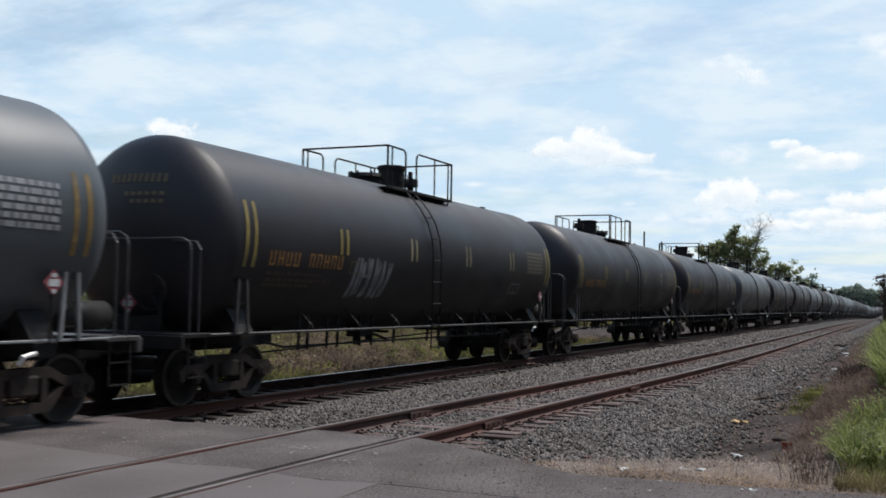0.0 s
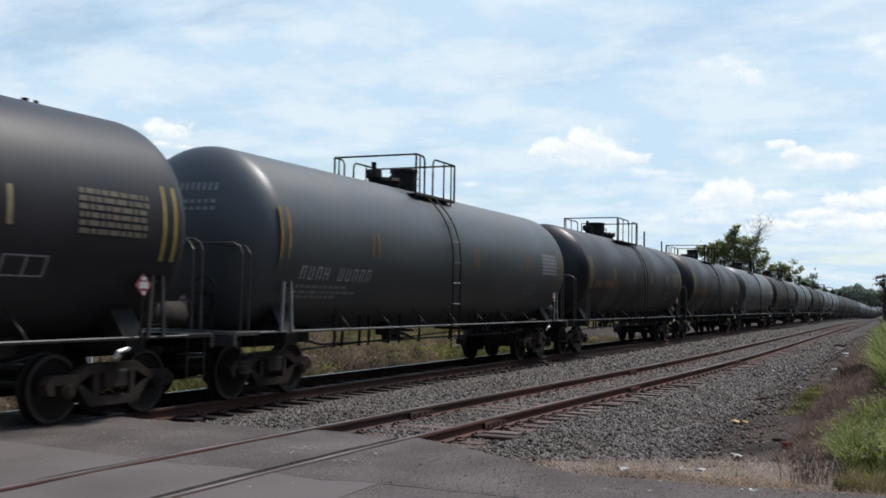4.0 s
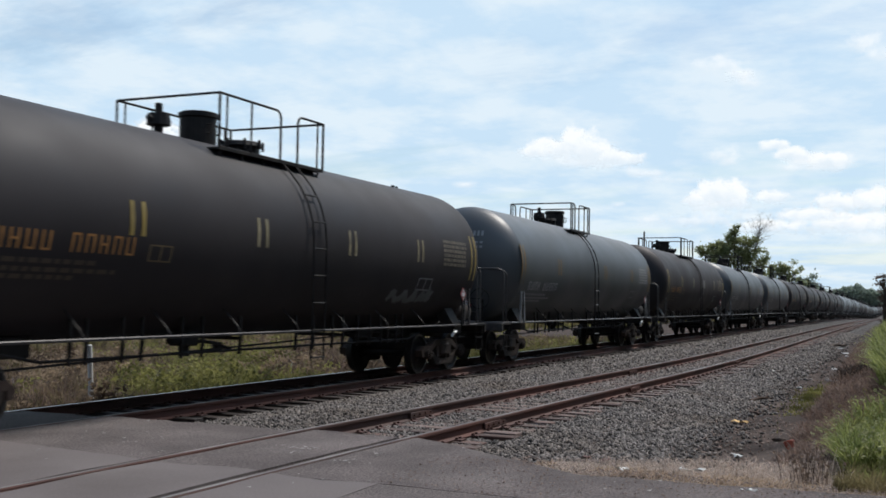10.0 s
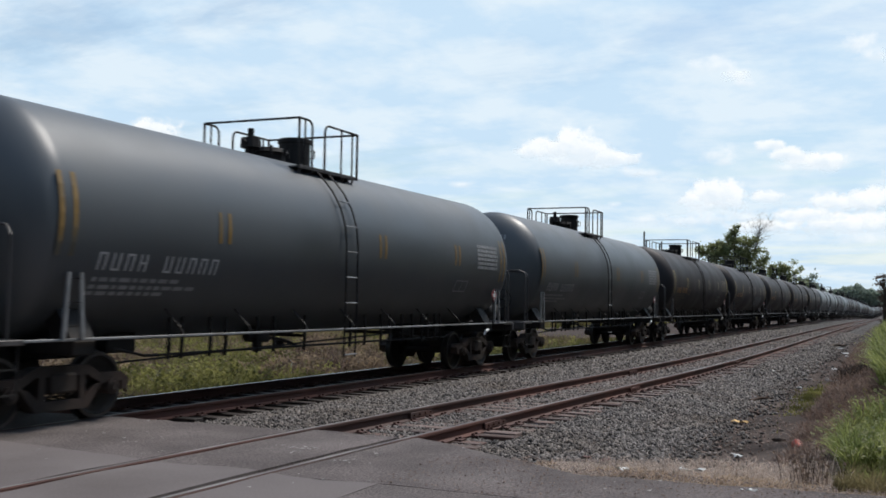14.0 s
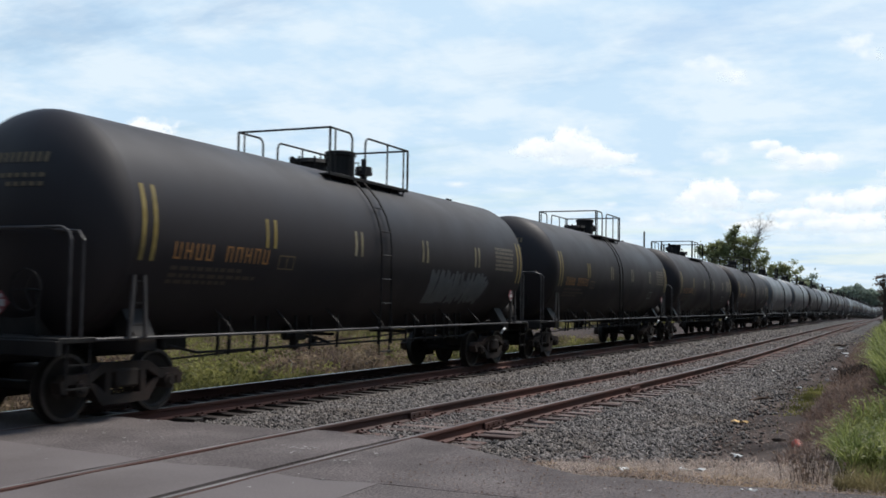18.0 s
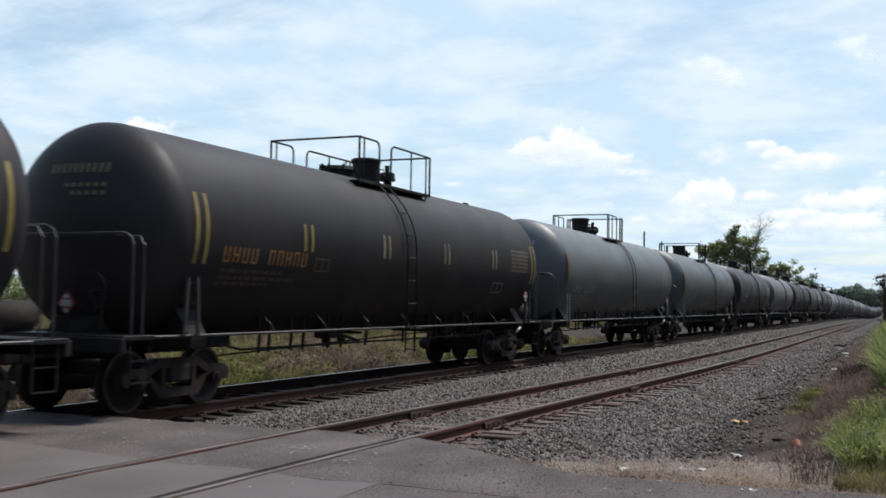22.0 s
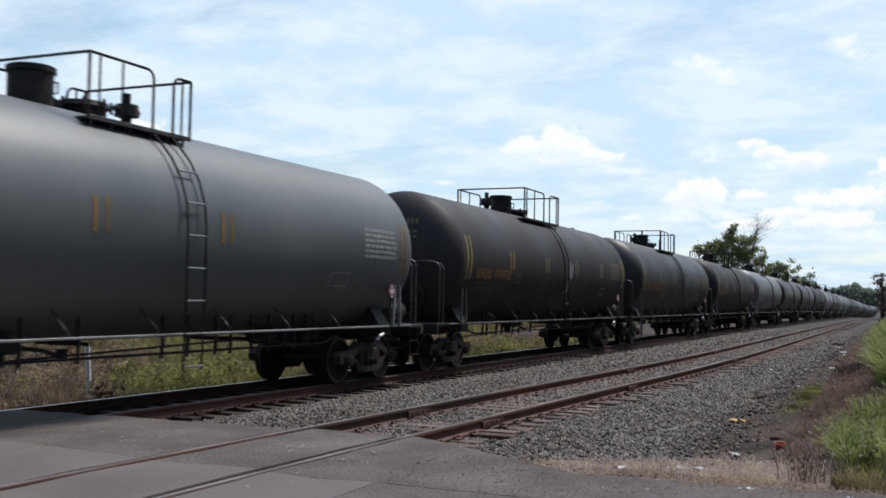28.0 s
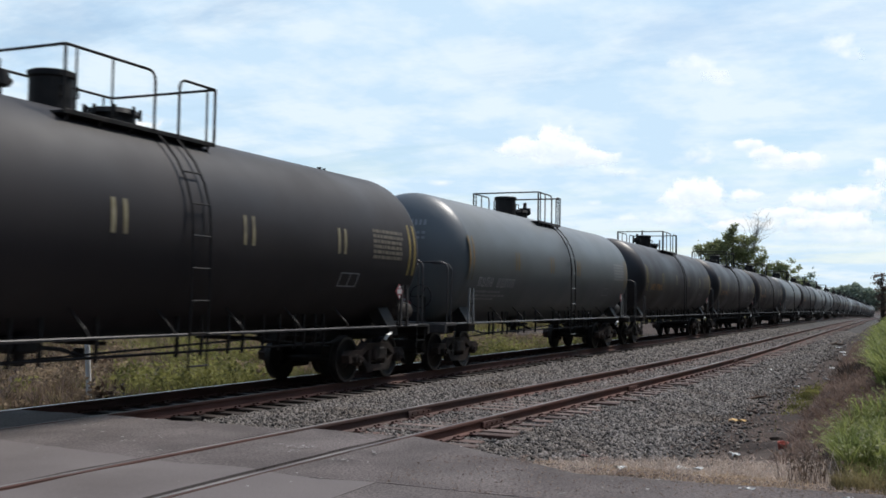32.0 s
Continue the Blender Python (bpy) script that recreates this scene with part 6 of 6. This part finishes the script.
def build_cloud(mats, thin, *puffs):
    """One cloud of overlapping puffs: azimuth and height of each one's middle in degrees, half width and half height."""
    bm = bmesh.new()
    uvl = bm.loops.layers.uv.new("UVMap")
    for k, (az, el, wd, ht) in enumerate(puffs):
        nx, ny, dist = 8, 4, (3000 if thin else 2950) + 1.5 * k
        grid = []
        for i in range(nx + 1):
            for j in range(ny + 1):
                u, v = -1.35 + 2.7 * i / nx, -1.35 + 2.7 * j / ny
                a, e = radians(az - wd * u), radians(el + ht * v)
                grid.append((bm.verts.new((dist * math.cos(a) * math.cos(e), dist * math.sin(a) * math.cos(e), dist * math.sin(e))), u, v))
        for i in range(nx):
            for j in range(ny):
                q = [grid[i * (ny + 1) + j], grid[(i + 1) * (ny + 1) + j], grid[(i + 1) * (ny + 1) + j + 1], grid[i * (ny + 1) + j + 1]]
                fc = bm.faces.new([c[0] for c in q])
                for lp, c in zip(fc.loops, q):
                    lp[uvl].uv = (c[1], c[2])
    ob = part("cloud", bm, mats[thin])
    tagged(ob, "thin torn white cloud in a pale sky" if thin else "white fair-weather cloud drifting in a pale sky", "cloud", "clouds", kind="structure")
    CLOUDS.append(ob)


def build_clouds():
    mats = (cloud_material(False), cloud_material(True))
    # the large cloud over the train
    build_cloud(mats, 0, (16.35, 8.58, 1.64, 1.39), (17.75, 8.46, 1.45, 0.95), (14.94, 8.14, 1.64, 0.95), (18.54, 8.27, 1.07, 0.51), (13.71, 7.89, 1.26, 0.57))
    # its trailing base
    build_cloud(mats, 1, (16.03, 7.74, 2.84, 0.57), (12.02, 7.10, 1.89, 0.38), (10.96, 6.70, 1.42, 0.32))
    # the cloud over the tree
    build_cloud(mats, 0, (8.72, 6.00, 1.20, 0.95), (7.84, 5.69, 1.20, 0.88), (9.61, 5.65, 1.07, 0.57))
    build_cloud(mats, 1, (8.57, 5.39, 1.89, 0.51), (6.68, 4.62, 2.84, 0.63), (10.20, 4.49, 2.53, 0.51), (12.00, 4.55, 1.45, 0.32))
    # the ragged cloud beside it
    build_cloud(mats, 0, (5.82, 8.47, 1.07, 0.44), (4.82, 7.96, 1.14, 0.51), (3.84, 7.58, 1.14, 0.51), (2.67, 7.48, 1.01, 0.63))
    build_cloud(mats, 1, (3.70, 7.25, 2.21, 0.38))
    build_cloud(mats, 1, (8.43, 8.00, 1.01, 0.57), (7.99, 7.68, 0.82, 0.44))
    # high wisps
    build_cloud(mats, 1, (8.45, 12.75, 1.26, 0.63), (7.57, 12.26, 1.14, 0.57), (6.98, 11.80, 0.95, 0.44))
    build_cloud(mats, 1, (1.34, 13.48, 1.07, 0.82), (0.80, 12.87, 0.82, 0.57), (-2.35, 11.93, 1.89, 0.95))
    # the low bank at the end of the line
    build_cloud(mats, 0, (5.67, 5.72, 1.14, 0.44), (2.45, 5.37, 1.45, 0.69), (1.23, 5.40, 1.58, 0.76), (0.03, 5.55, 1.89, 0.82), (-2.81, 5.19, 2.84, 0.95))
    build_cloud(mats, 1, (0.04, 3.59, 3.79, 0.82))
    # lower bank behind it
    build_cloud(mats, 0, (4.12, 4.75, 1.89, 0.51), (5.96, 4.17, 2.21, 0.51), (2.46, 4.26, 2.21, 0.63), (0.83, 4.35, 1.89, 0.69))
    # small ones above the cars
    build_cloud(mats, 1, (22.46, 6.42, 0.82, 0.25))
    build_cloud(mats, 1, (13.99, 5.35, 0.69, 0.25))
    build_cloud(mats, 0, (39.47, 8.09, 0.76, 0.25), (38.37, 7.97, 0.57, 0.19))
    build_cloud(mats, 0, (-1.55, 6.93, 1.89, 0.76))
    # the rest of the sky round the place
    for puff in ((39.2, 8.75, 1.9, 0.85), (-12, 6, 5, 1.8), (60, 9, 6, 2), (100, 8, 8, 2.4), (150, 9, 9, 2.5), (200, 7, 8, 2.2), (260, 9, 9, 2.6), (310, 8, 8, 2.2)):
        build_cloud(mats, 0, puff)


build_ground()
build_bed()
build_crossing()
build_chips()
build_train()
build_plants()
build_trees()
build_small_things()
build_cup()
build_clouds()
build_stones()
build_track("main_track", main_y, (M_RAILSHADED, M_RAILSHINE), "main line of steel rails on wooden ties", -0.172, M_TIE_DARK)
side_rails = build_track("siding_track", siding_y, (M_RAILTOP, M_RAILTOP), "rusty siding rails on weathered wooden ties", -0.166, M_TIE)
for jx in (14.8, 26.6, 38.4):
    joint_bar(jx, siding_y, 1, side_rails[1])
for jx in (14.2, 21.5, 33.3):
    joint_bar(jx, siding_y, -1, side_rails[0])


def motions():
    times = [2.0 * k for k in range(17)]
    for n, ob in CARS:
        walk(ob, [(t, car_pose(n, t)) for t in times])
    wheels = [o for _, c in CARS for o in c.children_recursive if o.name.split(".")[0] == "wheelset"]
    lead = wheels[0]
    walk(lead, [(k / FPS, Matrix.Rotation(-travelled(k / FPS) / 0.457, 4, "Y")) for k in range(32 * FPS + 1)])
    keys = lead.animation_data
    for o in wheels[1:]:
        o.rotation_mode = "QUATERNION"
        d = o.animation_data_create()
        d.action = keys.action
        d.action_slot = keys.action_slot
    goal = (14.6, 1.49)
    spots = [(0.0, 14.62, 1.44, 0, 0), (8.0, 14.62, 1.44, 0, 0), (10.5, 14.58, 1.36, -35, -40), (13.5, 14.45, 1.27, -80, -70), (25.5, 14.45, 1.27, -80, -70),
             (26.2, 14.52, 1.35, -60, 10), (26.9, 14.58, 1.43, -30, 80), (27.4, *goal, -10, 150), (30.2, *goal, -10, 150), (31.0, 14.62, 1.41, -25, 165), (32.0, 14.6, 1.46, -8, 150)]
    rows = [(t, pose(x, y, cup_height(x, y), tip, 8, turn)) for t, x, y, tip, turn in spots]
    walk(CUPS[0], rows)
    for ob in CLOUDS:
        walk(ob, [(t, pose(0, 0, 0, 0, 0, 1.75 * t / 32)) for t in (0.0, 16.0, 32.0)])


motions()
